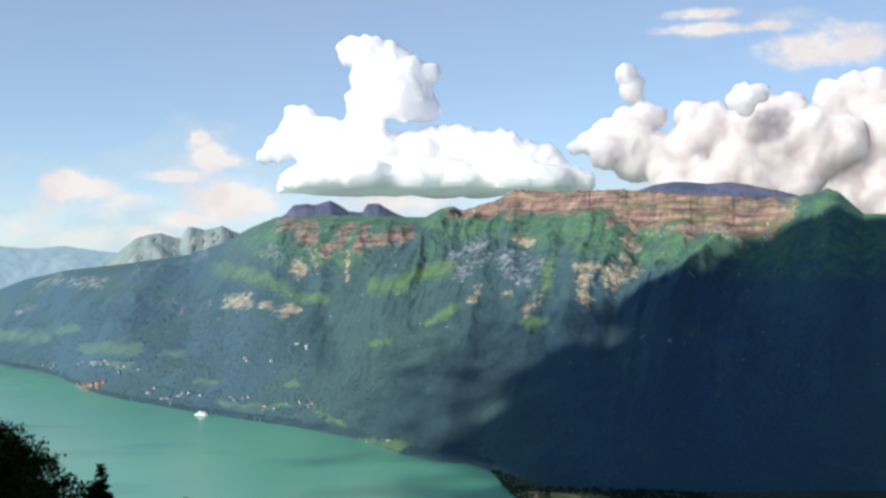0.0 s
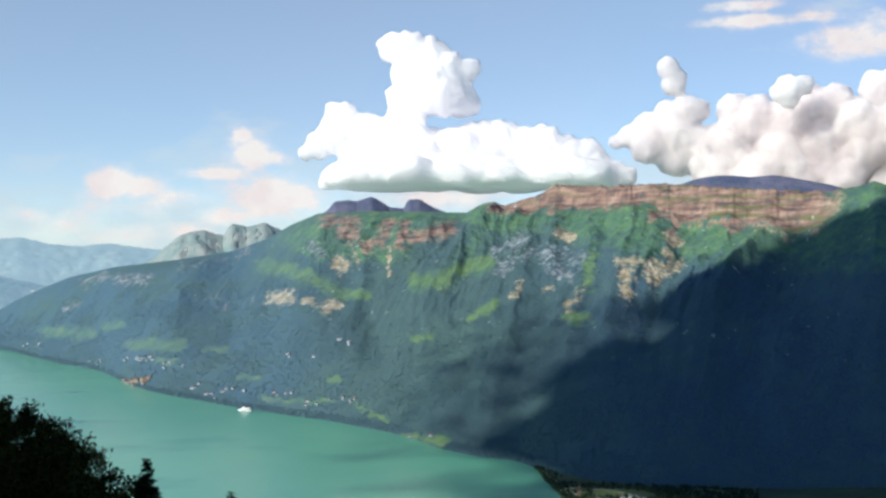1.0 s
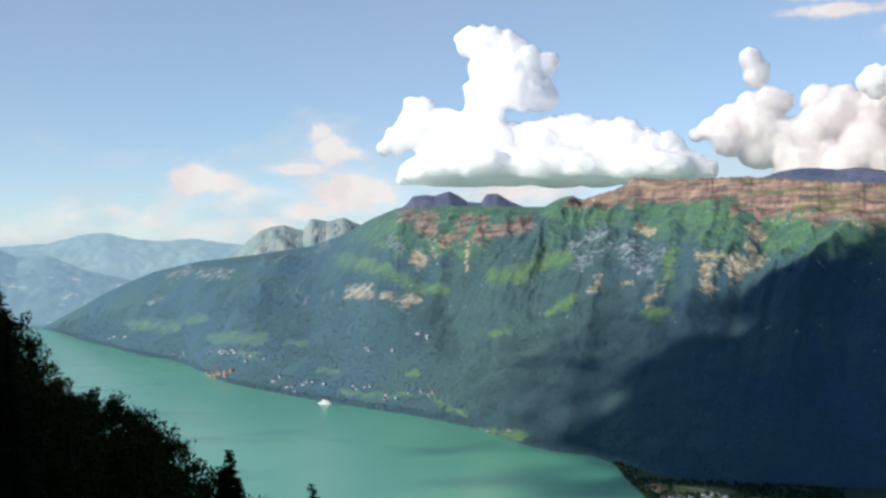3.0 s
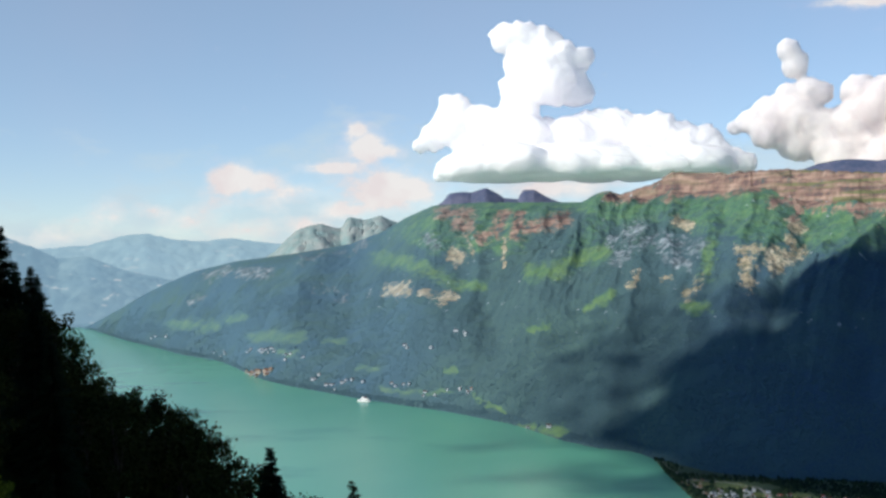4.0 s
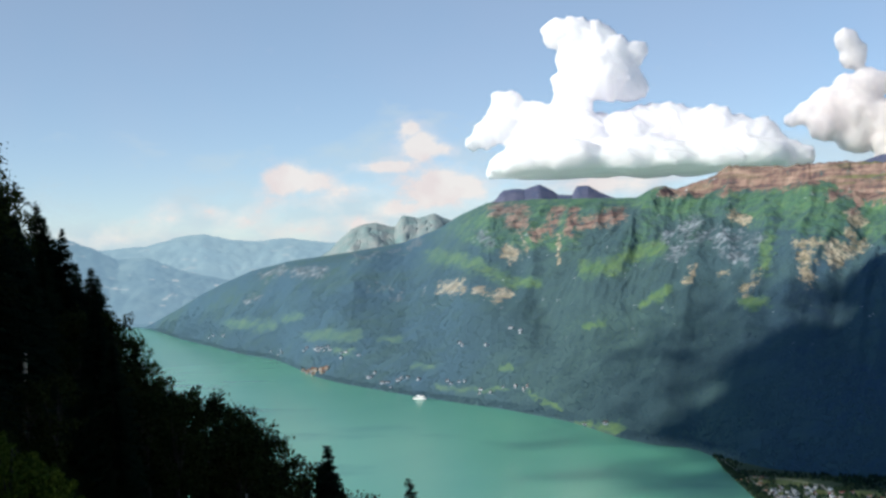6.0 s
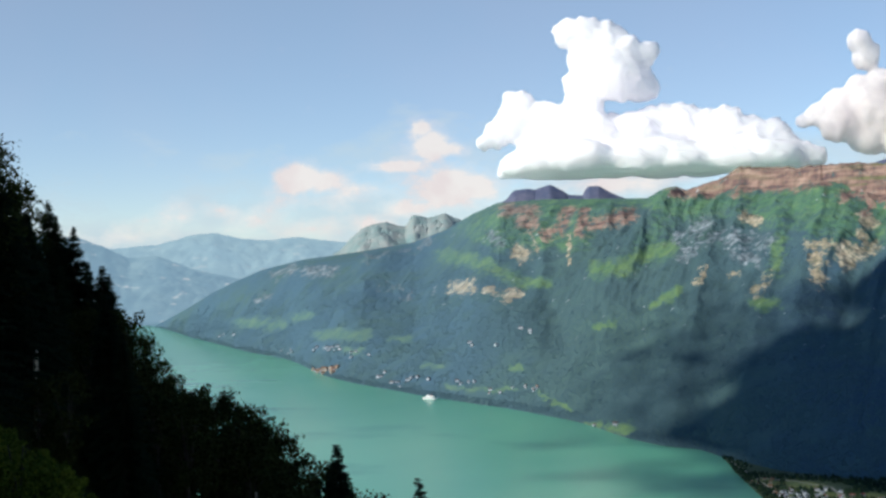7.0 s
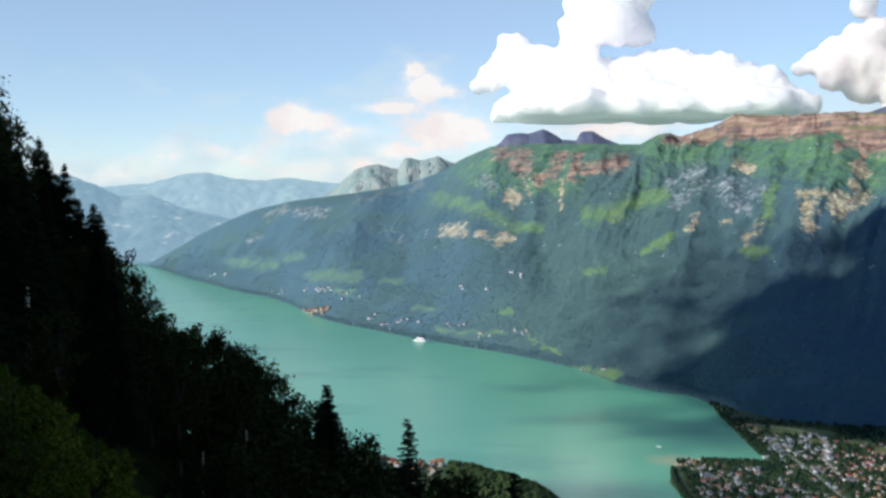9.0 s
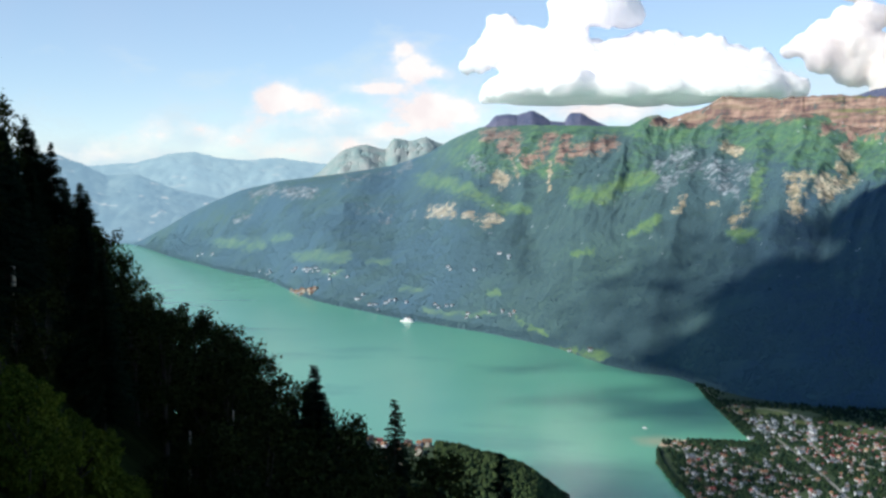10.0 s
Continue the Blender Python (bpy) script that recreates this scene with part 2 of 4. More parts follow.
POST = simple("weathered_post", (0.32, 0.25, 0.18), (0.52, 0.42, 0.31), 3.0, 0.9, 0.01, 0.2, (1, 1, 0.1))
ROAD = simple("pale_road", (0.22, 0.22, 0.21), (0.32, 0.31, 0.29), 0.3)
FIELD = simple("mown_field", (0.055, 0.10, 0.04), (0.16, 0.18, 0.06), 0.04)
SAND = simple("gravel_beach", (0.34, 0.27, 0.2), (0.48, 0.38, 0.28), 0.2)

# ---- the great ridge across the lake ----
# bearing, distance of its foot (the shore)
FOOT = [(-27, 3900), (-25.6, 3690), (-24, 3140), (-21.2, 2616), (-19, 2407), (-17.8, 2120), (-16.1, 1955), (-14.1, 1843), (-12.7, 1768), (-9.8, 1652), (-8, 1598), (-6.3, 1532),
        (-4.4, 1468), (-2.3, 1353), (-0.3, 1296), (1.7, 1280), (2.6, 1226), (5.3, 1165), (9, 1140), (14.5, 1160), (21.5, 1220), (40, 1250)]
# bearing, distance of the crest, its height as an angle seen from the lookout
CREST = [(-27, 3950, -3.6), (-25.6, 3720, -3.5), (-24, 3450, -2.66), (-22.9, 3250, -2.0), (-21.8, 3150, -1.47), (-20.4, 3050, -0.89), (-18.4, 2950, -0.43), (-15.6, 2800, -0.1),
         (-12.7, 2750, 0.35), (-11, 2700, 0.97), (-9.8, 2650, 1.67), (-8.4, 2550, 2.26), (-6.1, 2500, 2.38), (-0.9, 2300, 2.3), (-0.1, 2260, 2.75), (0.5, 2250, 2.86),
         (1, 2240, 2.65), (1.8, 2220, 2.9), (2.9, 2190, 3.28), (3.6, 2170, 3.74), (6.2, 2080, 3.6), (8.4, 2010, 3.72), (10.4, 1950, 3.62), (13.4, 1890, 3.38), (16.7, 1840, 3.2), (18.2, 1810, 3.38),
         (18.9, 1805, 3.64), (19.4, 1800, 3.44), (20.5, 1780, 2.4), (24, 1760, 2.3), (40, 1700, 3.0)]
foot_az, foot_r = np.array(FOOT, float).T
crest_az, crest_r, crest_el = np.array(CREST, float).T


def eased(az, val, reach):
    """The run of values on a fine scale of bearings, its corners rounded off."""
    fine = np.arange(-30, 42, 0.1)
    w = np.exp(-0.5 * (np.arange(-60, 61) * 0.1 / reach) ** 2)
    run = np.interp(np.arange(-36, 48, 0.1), az, val)
    return fine, np.convolve(run, w / w.sum(), "same")[60:60 + len(fine)]


foot_az, foot_r = eased(foot_az, foot_r, 0.45)
crest_fine, crest_r = eased(crest_az, crest_r, 1.5)
crest_el, crest_az = np.interp(crest_fine, crest_az, crest_el), crest_fine


# the larger valleys (minus) and spurs: from bearing and height share, to bearing and height share, width, depth
FOLDS = [(-1.2, 0.95, -5.6, 0.42, 1.2, -34), (1.0, 0.9, -3.4, 0.5, 1.2, 24), (-8.0, 0.95, -9.5, 0.45, 1.6, 22), (-4.5, 0.9, -6.8, 0.55, 0.9, -11), (5.2, 0.85, 3.4, 0.5, 1.1, -11), (7.0, 0.85, 6.0, 0.4, 1.0, 18),
         (10.4, 0.85, 8.4, 0.45, 0.8, -22), (12.2, 0.85, 10.6, 0.45, 0.9, 18), (-12.0, 0.9, -12.6, 0.4, 1.0, -9), (-15.0, 0.9, -16.0, 0.4, 1.4, 14), (3.0, 0.8, 1.2, 0.35, 1.3, 12), (15, 0.8, 12.5, 0.3, 1.2, -16), (-10.2, 0.8, -11.0, 0.5, 0.6, -9)]


def ridge_height(az, r):
    rb, rc = np.interp(az, foot_az, foot_r), np.interp(az, crest_az, crest_r)
    zc = EYE + rc * np.tan(np.radians(np.interp(az, crest_az, crest_el)))
    u = (r - rb) / (rc - rb)
    x, y = r * np.sin(np.radians(az)), r * np.cos(np.radians(az))
    v = np.clip(u, 0, 1)
    wall = step(-1.5, 3.5, az) * (1 - step(15.5, 19, az))          # the rock wall under the top
    butt = fbm(az * 1.9, v * 1.5, 5, 57, 0.6, True) * 0.011
    vv = np.clip(v + butt * step(0.7, 0.85, v) * (1 - step(0.985, 1.0, v)), 0, 1)
    plain = 0.92 * v + 0.08 * v ** 2
    deep = 0.055 + 0.02 * step(7, 12, az)
    one = (1.25 * step(0.935, 0.962, vv) + 0.45 * step(0.85, 0.93, v))                                                # a single face over a talus apron
    many = (0.45 * step(0.865, 0.88, vv) + 0.55 * step(0.915, 0.93, vv) + 0.35 * step(0.945, 0.955, vv) + 0.35 * step(0.97, 0.98, vv))   # ledges
    east = step(8.3, 9.6, az)
    ledge = (1 - 1.7 * deep) * plain + deep * (one * (1 - east) + many * east)
    prof = plain * (1 - wall) + ledge * wall
    z = zc * prof
    room = np.clip(v * 5, 0, 1) * np.clip((1 - v) * 7, 0, 1)   # no relief at the shore and the skyline
    w1, w2 = fbm(x / 420, y / 420, 3, 5), fbm(x / 170, y / 170, 3, 8)
    spur = fbm((az - 4.5 * u) * 0.26 + 0.45 * w1, u * 0.7 + 3, 3, 11, 0.45, True)
    rib = fbm(x / 230 + 0.4 * w2, y / 300 + 0.4 * w1, 5, 19, 0.52, True)
    gully = fbm((az - 3.5 * u) * 1.0 + 0.8 * w2, u * 2.4 + 9, 4, 23, 0.55, True)
    for a0, u0, a1, u1, wide, amp in FOLDS:
        q = np.clip(((az - a0) * (a1 - a0) / 25 + (v - u0) * (u1 - u0)) / ((a1 - a0) ** 2 / 25 + (u1 - u0) ** 2), 0, 1)
        d = np.hypot((az - a0 - q * (a1 - a0)) / wide, (v - u0 - q * (u1 - u0)) / (wide * 0.12)) + 0.35 * w2
        z = z + room * amp * (0.7 if amp < 0 else 1.0) * np.exp(-np.clip(d, 0, None) ** 1.4)
    z = z + room * (1 - 0.72 * (1 - step(-12, -3, az))) * (0.5 + 0.5 * step(0.3, 0.65, v)) * (24 * spur + 11 * rib + 9 * gully * np.clip(0.6 + w1, 0.1, 1.3) * step(0.1, 0.6, v)) * (rc / 2200)
    z = z + room * (1.2 + 3.5 * step(0.35, 0.65, v) * step(-12, -7, az)) * fbm(x / 55, y / 50, 4, 31, 0.55, True) + np.clip(v * 20, 0, 1) * 1.2 * fbm(x / 9, y / 9, 3, 41)
    roof = EYE + r * np.tan(np.radians(np.interp(az, crest_az, crest_el) - 0.9 * (1 - v)))   # nothing stands over the crest
    over = np.clip(z - roof, 0, None)
    z = np.where((u < 1) & (v > 0.1), z - over * 0.9, z)
    edge = step(0.9, 1.0, v)
    z = z + edge * wall * 7.0 * (fbm(az * 1.8, u * 0 + 2, 5, 51, 0.62) - 0.1)
    back = np.clip(u - 1, 0, None)
    z = np.where(u > 1, z - back * zc * 0.9, z)
    return np.where(u < 0, -2.0, np.maximum(z, 0.6) - 2.6 * (v < 0.002))


def on_slope(az, el):
    """Where the line of sight at this bearing and angle meets the ridge."""
    rb, rc = float(np.interp(az, foot_az, foot_r)), float(np.interp(az, crest_az, crest_r))
    r = np.linspace(rb + 3, rc, 400)
    z = ridge_height(np.full(400, float(az)), r)
    hit = np.nonzero(np.degrees(np.arctan2(z - EYE, r)) >= el)[0]
    i = hit[0] if len(hit) else 399
    return at(az, float(r[i]), float(z[i]))


def strokes(az, el, spots):
    """How far within broad strokes a place lies: 1 on their lines, a half at their edges."""
    out = np.zeros_like(az)
    far, near = np.asarray(az) * 1.1, np.asarray(el) * 1.6
    az, el = az + 0.5 * fbm(far * 1.3, near * 1.3, 4, 121, 0.65), el + 0.4 * fbm(far * 1.3, near * 1.3, 4, 131, 0.65)
    for a0, e0, a1, e1, w in spots:
        q = np.clip(((az - a0) * (a1 - a0) + (el - e0) * (e1 - e0)) / ((a1 - a0) ** 2 + (e1 - e0) ** 2), 0, 1)
        d = np.hypot(az - a0 - q * (a1 - a0), el - e0 - q * (e1 - e0)) / w
        out = np.maximum(out, np.exp(-0.69 * d ** 1.7))
    return out


# cliffs, slabs, pastures and woods on the slope: from bearing and angle of height, to bearing and angle, half width, in degrees
CRAGS = [(-8.13, 1.87, -6.6, 1.88, 0.29), (-7.21, 1.24, -6.63, 1.19, 0.35), (-4.82, 1.74, -5.25, 0.81, 0.32), (-3.96, 1.68, -4.24, 0.67, 0.29), (-6.06, 0.53, -5.42, 0.81, 0.23), (-3.58, 1.05, -1.8, 1.48, 0.37),
         (3.3, 2.6, 7.6, 2.78, 0.27), (8.3, 2.15, 10.9, 2.15, 0.26), (12.3, 1.75, 15.8, 2.0, 0.42), (9.4, 3.2, 9.45, 1.2, 0.18), (12.6, 2.0, 12.3, 1.2, 0.15), (0.3, 2.5, 2.2, 2.45, 0.2)]
SCARS = [(-7.47, -0.19, -7.15, -0.45, 0.35), (-10.7, -2.06, -9.9, -2.0, 0.34), (-9.13, -2.2, -8.64, -2.21, 0.21), (-8.12, -2.52, -7.49, -2.47, 0.27), (4.22, -2.45, 4.78, -1.74, 0.27), (3.16, -1.69, 3.44, -1.55, 0.2), (7.17, -0.38, 7.22, -1.8, 0.42),
         (8.3, -0.37, 8.6, -1.02, 0.36), (8.94, -0.6, 9.56, -0.43, 0.35), (1.85, -1.24, 1.4, -2.04, 0.13), (3.77, 1.24, 4.39, 1.04, 0.23), (6.84, -0.18, 7.66, -0.18, 0.23), (9.24, -0.18, 9.4, 1.08, 0.33), (-6.78, 0.87, -6.46, -0.4, 0.09), (-4.79, 0.53, -4.93, -0.91, 0.09)]
SLABS = [(-8.84, 0.67, -8.36, 0.24, 0.32), (-19.88, -1.17, -18.8, -0.84, 0.33), (-18.26, -1.07, -16.77, -0.96, 0.33), (-14.8, -0.37, -14.04, -0.25, 0.17), (-13.42, -0.08, -13.11, -0.05, 0.14), (-12.35, 0.06, -11.95, 0.52, 0.2), (-20.69, -2.36, -20.1, -2.28, 0.23), (0.49, 0.24, 2.19, 0.96, 0.5),
         (0.63, -0.62, 2.48, 0.24, 0.35), (3.04, 0.24, 4.73, -0.04, 0.55), (3.18, -0.61, 4.45, -0.89, 0.33), (-13.25, -2.62, -12.91, -2.05, 0.14), (-14.6, -1.96, -14.49, -1.79, 0.12), (-13.96, -2.07, -13.54, -1.99, 0.12), (-11.78, -2.34, -11.61, -2.11, 0.12), (-15.22, -0.2, -15.11, -0.62, 0.14)]
MEADOWS = [(-11.3, -0.34, -9.01, -0.86, 0.32), (-9.01, -0.86, -7.46, -1.78, 0.32), (-7.46, -1.83, -6.0, -1.89, 0.26), (-3.38, -1.2, -1.94, -1.14, 0.37), (-1.83, -0.91, -1.08, -0.39, 0.26), (-1.23, -0.56, 0.15, -0.22, 0.4), (0.63, -2.28, -0.71, -3.08, 0.2),
           (-3.52, -4.13, -2.66, -4.01, 0.14), (4.31, -3.02, 5.15, -3.07, 0.29), (5.48, 0.1, 5.12, -1.29, 0.29), (-4.21, -9.03, -3.52, -9.0, 0.17), (-3.06, -9.17, -2.02, -9.22, 0.23)]
MEADOWS += [(-21.59, -3.42, -19.58, -3.68, 0.25), (-18.8, -3.3, -18.12, -3.25, 0.22), (-17.7, -4.21, -15.16, -4.3, 0.25), (-16.41, -5.1, -15.3, -5.08, 0.14), (-14.04, -4.57, -13.11, -4.58, 0.12), (-9.84, -7.21, -7.6, -7.23, 0.11), (-7.83, -6.12, -7.37, -6.15, 0.14), (-12.26, -6.0, -11.49, -6.04, 0.13),
            (-6.45, -7.49, -4.96, -8.28, 0.1), (-11.26, -7.0, -9.89, -7.18, 0.1)]
LAWNS = [(4.22, 1.95, 8.86, 2.55, 0.52), (4.45, 1.38, 8.59, 1.78, 0.63), (6.12, 0.53, 8.86, 0.94, 0.46), (9.94, 1.35, 12.59, 1.06, 0.63), (10.21, 0.24, 12.06, 0.52, 0.52), (1.06, 1.82, 3.32, 2.09, 0.46), (-0.94, 1.96, 1.06, 1.53, 0.46), (-9.27, 1.38, -7.84, 1.39, 0.52), (-6.4, 0.24, -3.81, -0.05, 0.58),
         (-5.54, 1.97, -2.95, 2.4, 0.4), (-1.8, 2.11, -0.37, 2.39, 0.29), (5.42, 1.37, 5.56, 0.1, 0.4), (-9.85, 0.52, -7.84, 0.24, 0.46), (13.11, 1.47, 14.14, 1.33, 0.46), (18.3, 2.9, 19.3, 3.3, 0.5)]
THICKETS = [(-1.34, 1.33, -4.33, -0.85, 0.63), (-8.24, -1.06, -6.2, -1.14, 0.4), (-11.55, -1.2, -7.84, -1.49, 0.2), (3.04, 0.53, 5.01, -0.18, 0.75), (5.98, 0.24, 6.39, -1.59, 0.5), (0.63, 0.53, 2.19, -0.9, 0.52), (2.19, -1.47, 5.28, -2.3, 0.52), (-2.66, 0.24, -1.8, -0.05, 0.23), (-10.42, 0.23, -9.27, -0.2, 0.35),
            (-0.08, -1.19, 1.34, -0.62, 0.35), (-5.6, -0.6, -4.6, -1.4, 0.5), (-2.6, -2.0, 0.5, -1.7, 0.4)]


def build_ridge():
    n, m = 1150, 420
    az = np.linspace(-27, 38, n)[:, None]
    rb, rc = np.interp(az, foot_az, foot_r), np.interp(az, crest_az, crest_r)
    q = np.linspace(0, 1, m)[None, :]
    u = np.where(q < 0.9, -0.01 + q / 0.9 * 1.01, 1 + (q - 0.9) / 0.1 * 0.5)
    u = u + np.zeros_like(az)
    r = rb + u * (rc - rb)
    A = az + np.zeros_like(u)
    z = ridge_height(A, r)
    x, y = r * np.sin(np.radians(A)), r * np.cos(np.radians(A))
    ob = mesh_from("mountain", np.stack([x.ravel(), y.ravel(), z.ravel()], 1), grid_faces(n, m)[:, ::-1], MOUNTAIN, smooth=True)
    el = np.degrees(np.arctan2(z - EYE, r))
    v = np.clip((r - rb) / (rc - rb), 0, 1)
    high = step(-1.6, 0.6, el + 0.5 * fbm(x / 120, y / 120, 4, 79)) * step(-12.5, -9.5, A)
    down = np.gradient(z, axis=1) / np.maximum(np.gradient(r, axis=1), 1e-3)
    across = np.gradient(z, axis=0) / np.maximum(r * np.radians(65 / n), 1e-3)
    steep = np.hypot(down, across)
    wall = step(-1.0, 1.5, A) * (1 - step(16, 18.5, A))
    east = step(8.3, 9.6, A)
    frayed = v + 0.012 * fbm(A * 1.9, v, 3, 57, 0.55, True)
    top = step(0.925 - 0.05 * east, 0.94 - 0.05 * east, frayed)
    crags, scars = strokes(A, el, CRAGS), strokes(A, el, SCARS)
    rock = np.maximum.reduce([0.85 * crags, 0.85 * scars, 0.95 * wall * top, 0.6 * step(1.3, 2.0, steep) * step(200, 280, z)])
    meadows, lawns, thickets = strokes(A, el, MEADOWS), strokes(A, el, LAWNS), strokes(A, el, THICKETS)
    covers = {
        "bare": step(70, 150, z) * step(-24, -19, A) * (0.35 + 0.65 * step(-15, -9, A)),
        "crag": np.clip(np.maximum(wall * step(0.84, 0.88, v), crags * 1.5), 0, 1),
        "shelf": wall * top * (0.25 + 0.75 * east) * (1 - step(0.3, 0.6, strokes(A, el, CRAGS[6:8]))),
        # share of navy shade colour, on the lower right slope
        "shade_blue": 0.9 * step(1, 9, A + 3 * fbm(x / 200, y / 200, 3, 78)) * (1 - step(0.6, 0.9, v)),
        # share of painted haze, growing leftwards by bearing
        "far_haze": 1 - step(-13, -4, A + 2.5 * fbm(x / 300, y / 300, 3, 77)),
        "rock": rock,
        "grey": 0.6 * strokes(A, el, SLABS),
        "lush": step(0.3, 0.6, meadows),
        "meadow": np.maximum(0.9 * meadows, np.maximum(0.8 * lawns, 0.60 * high) - 0.6 * thickets),
    }
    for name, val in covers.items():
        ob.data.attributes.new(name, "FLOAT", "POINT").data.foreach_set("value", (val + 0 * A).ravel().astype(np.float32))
    return tagged(ob, "steep forested mountain with pale cliffs and green alps above the lake", "mountain", kind="structure")


build_ridge()


def far_range(name, crest, dist, base, material, rough, label, depth=300, seed=0, foot_z=0.0, kind="structure"):
    """A range behind: a crest of bearings and angles of height, with a broken slope towards the lake."""
    a, e = np.array(crest, float).T
    n, m = 260, 60
    az = np.linspace(a[0], a[-1], n)[:, None]
    v = np.linspace(0, 1, m)[None, :]
    r = dist - depth * (1 - v) + 0 * az
    zc = EYE + dist * np.tan(np.radians(np.interp(az, a, e)))
    x, y = r * np.sin(np.radians(az)), r * np.cos(np.radians(az))
    z = base + (zc - base) * v ** 0.9
    z = z + rough * np.clip(v * 4, 0, 1) * np.clip((1 - v) * 8, 0.3, 1) * (0.6 * fbm(x / 330 + seed, y / 330 + v * 0.8, 5, seed, 0.55) + 0.5 * fbm(x / 80 + seed, y / 150, 5, seed + 5, 0.6, True))
    ob = mesh_from(name, np.stack([x.ravel(), y.ravel(), z.ravel()], 1), grid_faces(n, m)[:, ::-1], material, smooth=True)
    # a back and a base, so that the range is solid
    sol = ob.modifiers.new("thick", "SOLIDIFY")
    sol.thickness, sol.offset = 12, -1
    return tagged(ob, label, "mountain", kind=kind)


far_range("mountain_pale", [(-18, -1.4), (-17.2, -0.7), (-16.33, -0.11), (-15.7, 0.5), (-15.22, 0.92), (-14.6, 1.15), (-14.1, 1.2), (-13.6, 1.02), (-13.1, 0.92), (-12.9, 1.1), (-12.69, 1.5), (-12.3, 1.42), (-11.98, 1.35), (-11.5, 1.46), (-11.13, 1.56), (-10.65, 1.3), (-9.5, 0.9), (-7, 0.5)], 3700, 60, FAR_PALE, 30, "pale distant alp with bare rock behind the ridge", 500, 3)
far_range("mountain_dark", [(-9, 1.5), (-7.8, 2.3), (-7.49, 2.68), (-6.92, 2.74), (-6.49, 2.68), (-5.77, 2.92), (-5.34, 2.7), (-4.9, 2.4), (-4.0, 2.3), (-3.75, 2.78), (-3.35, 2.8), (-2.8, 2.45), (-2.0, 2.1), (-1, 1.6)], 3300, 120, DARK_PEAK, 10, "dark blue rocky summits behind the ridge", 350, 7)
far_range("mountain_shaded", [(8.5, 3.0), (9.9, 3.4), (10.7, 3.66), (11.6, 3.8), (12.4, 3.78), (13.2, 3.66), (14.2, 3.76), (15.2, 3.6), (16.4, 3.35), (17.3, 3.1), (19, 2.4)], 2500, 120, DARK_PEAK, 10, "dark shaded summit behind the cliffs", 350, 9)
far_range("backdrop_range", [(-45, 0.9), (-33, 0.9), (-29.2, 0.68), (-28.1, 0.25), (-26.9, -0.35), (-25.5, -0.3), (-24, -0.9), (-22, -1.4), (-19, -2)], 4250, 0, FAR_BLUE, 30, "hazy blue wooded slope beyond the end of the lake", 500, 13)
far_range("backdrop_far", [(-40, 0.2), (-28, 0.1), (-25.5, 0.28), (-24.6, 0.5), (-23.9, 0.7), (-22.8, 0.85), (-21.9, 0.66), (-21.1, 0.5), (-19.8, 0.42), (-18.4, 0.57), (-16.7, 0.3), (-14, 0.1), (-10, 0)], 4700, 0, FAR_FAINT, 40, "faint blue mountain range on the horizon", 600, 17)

# ---- water and valley floor ----
bm = bmesh.new()
bmesh.ops.create_grid(bm, x_segments=8, y_segments=8, size=4900)
tagged(part("ground", bm, BED), "lake bed and low ground under the valley", "ground", kind="structure").location.z = -6
bm = bmesh.new()
bmesh.ops.create_grid(bm, x_segments=24, y_segments=30, size=1, matrix=Matrix.Translation((-1200, 1900, 0)) @ Matrix.Diagonal((1900, 2300, 1, 1)))
tagged(part("water", bm, WATER), "turquoise lake, calm, with faint darker patches", "water", kind="structure")

# the delta with the town: its shore from the far side round the spit
SHORE = [(1.5, 1320), (2.4, 1258), (3.07, 1165), (3.9, 1087), (4.75, 1019), (5.5, 975), (4.6, 965), (3.9, 968), (2.8, 968), (1.72, 964), (1.02, 951), (0.7, 920), (0.61, 893), (1.0, 868), (1.47, 846), (2.18, 800), (3, 740), (5, 640), (9, 560), (20, 520), (40, 520), (40, 1330), (20, 1330)]
bm = bmesh.new()
top = [bm.verts.new(at(a, r, 1.2)) for a, r in SHORE]
low = [bm.verts.new(at(a, r, -5.5)) for a, r in SHORE]
bm.faces.new(top[::-1])
for i in range(len(top)):
    j = (i + 1) % len(top)
    bm.faces.new((top[i], top[j], low[j], low[i]))
bmesh.ops.recalc_face_normals(bm, faces=bm.faces)
tagged(part("ground_delta", bm, PLAIN), "flat green delta with fields beside the lake", "ground", kind="structure")

# ---- clouds ----
def ico(level):
    bm = bmesh.new()
    bmesh.ops.create_icosphere(bm, subdivisions=level, radius=1)
    v = np.array([p.co[:] for p in bm.verts])
    bm.verts.index_update()
    f = np.array([[p.index for p in q.verts] for q in bm.faces])
    bm.free()
    return v, f


ICO = {k: ico(k) for k in (2, 3, 4)}


def puffs(balls, base, seed, label, material=CLOUD, calm=3):
    """One cloud out of budding heads, with a flat base."""
    verts, faces, count = [], [], 0
    for c, r, level, squash in balls:
        v, f = ICO[level]
        p = v * r
        p = p * (1 + 0.25 * gnoise(v[:, :1] * 2.1 + c.x * 0.1, v[:, 1:2] * 2.1 + v[:, 2:] * 1.7 + c.z * 0.1, seed))
        p[:, 2] *= squash
        p = p + np.array(c[:])
        if base is not None:
            lowz = base + 14 * gnoise(p[:, 0] / 150, p[:, 1] / 150, seed + 3)
            p[:, 2] = np.where(p[:, 2] < lowz, lowz + (p[:, 2] - lowz) * 0.06, p[:, 2])
        verts.append(p)
        faces.append(f + count)
        count += len(p)
    ob = mesh_from("cloud", np.concatenate(verts), np.concatenate(faces), material, smooth=True)
    if base is not None:
        rm = ob.modifiers.new("merge", "REMESH")
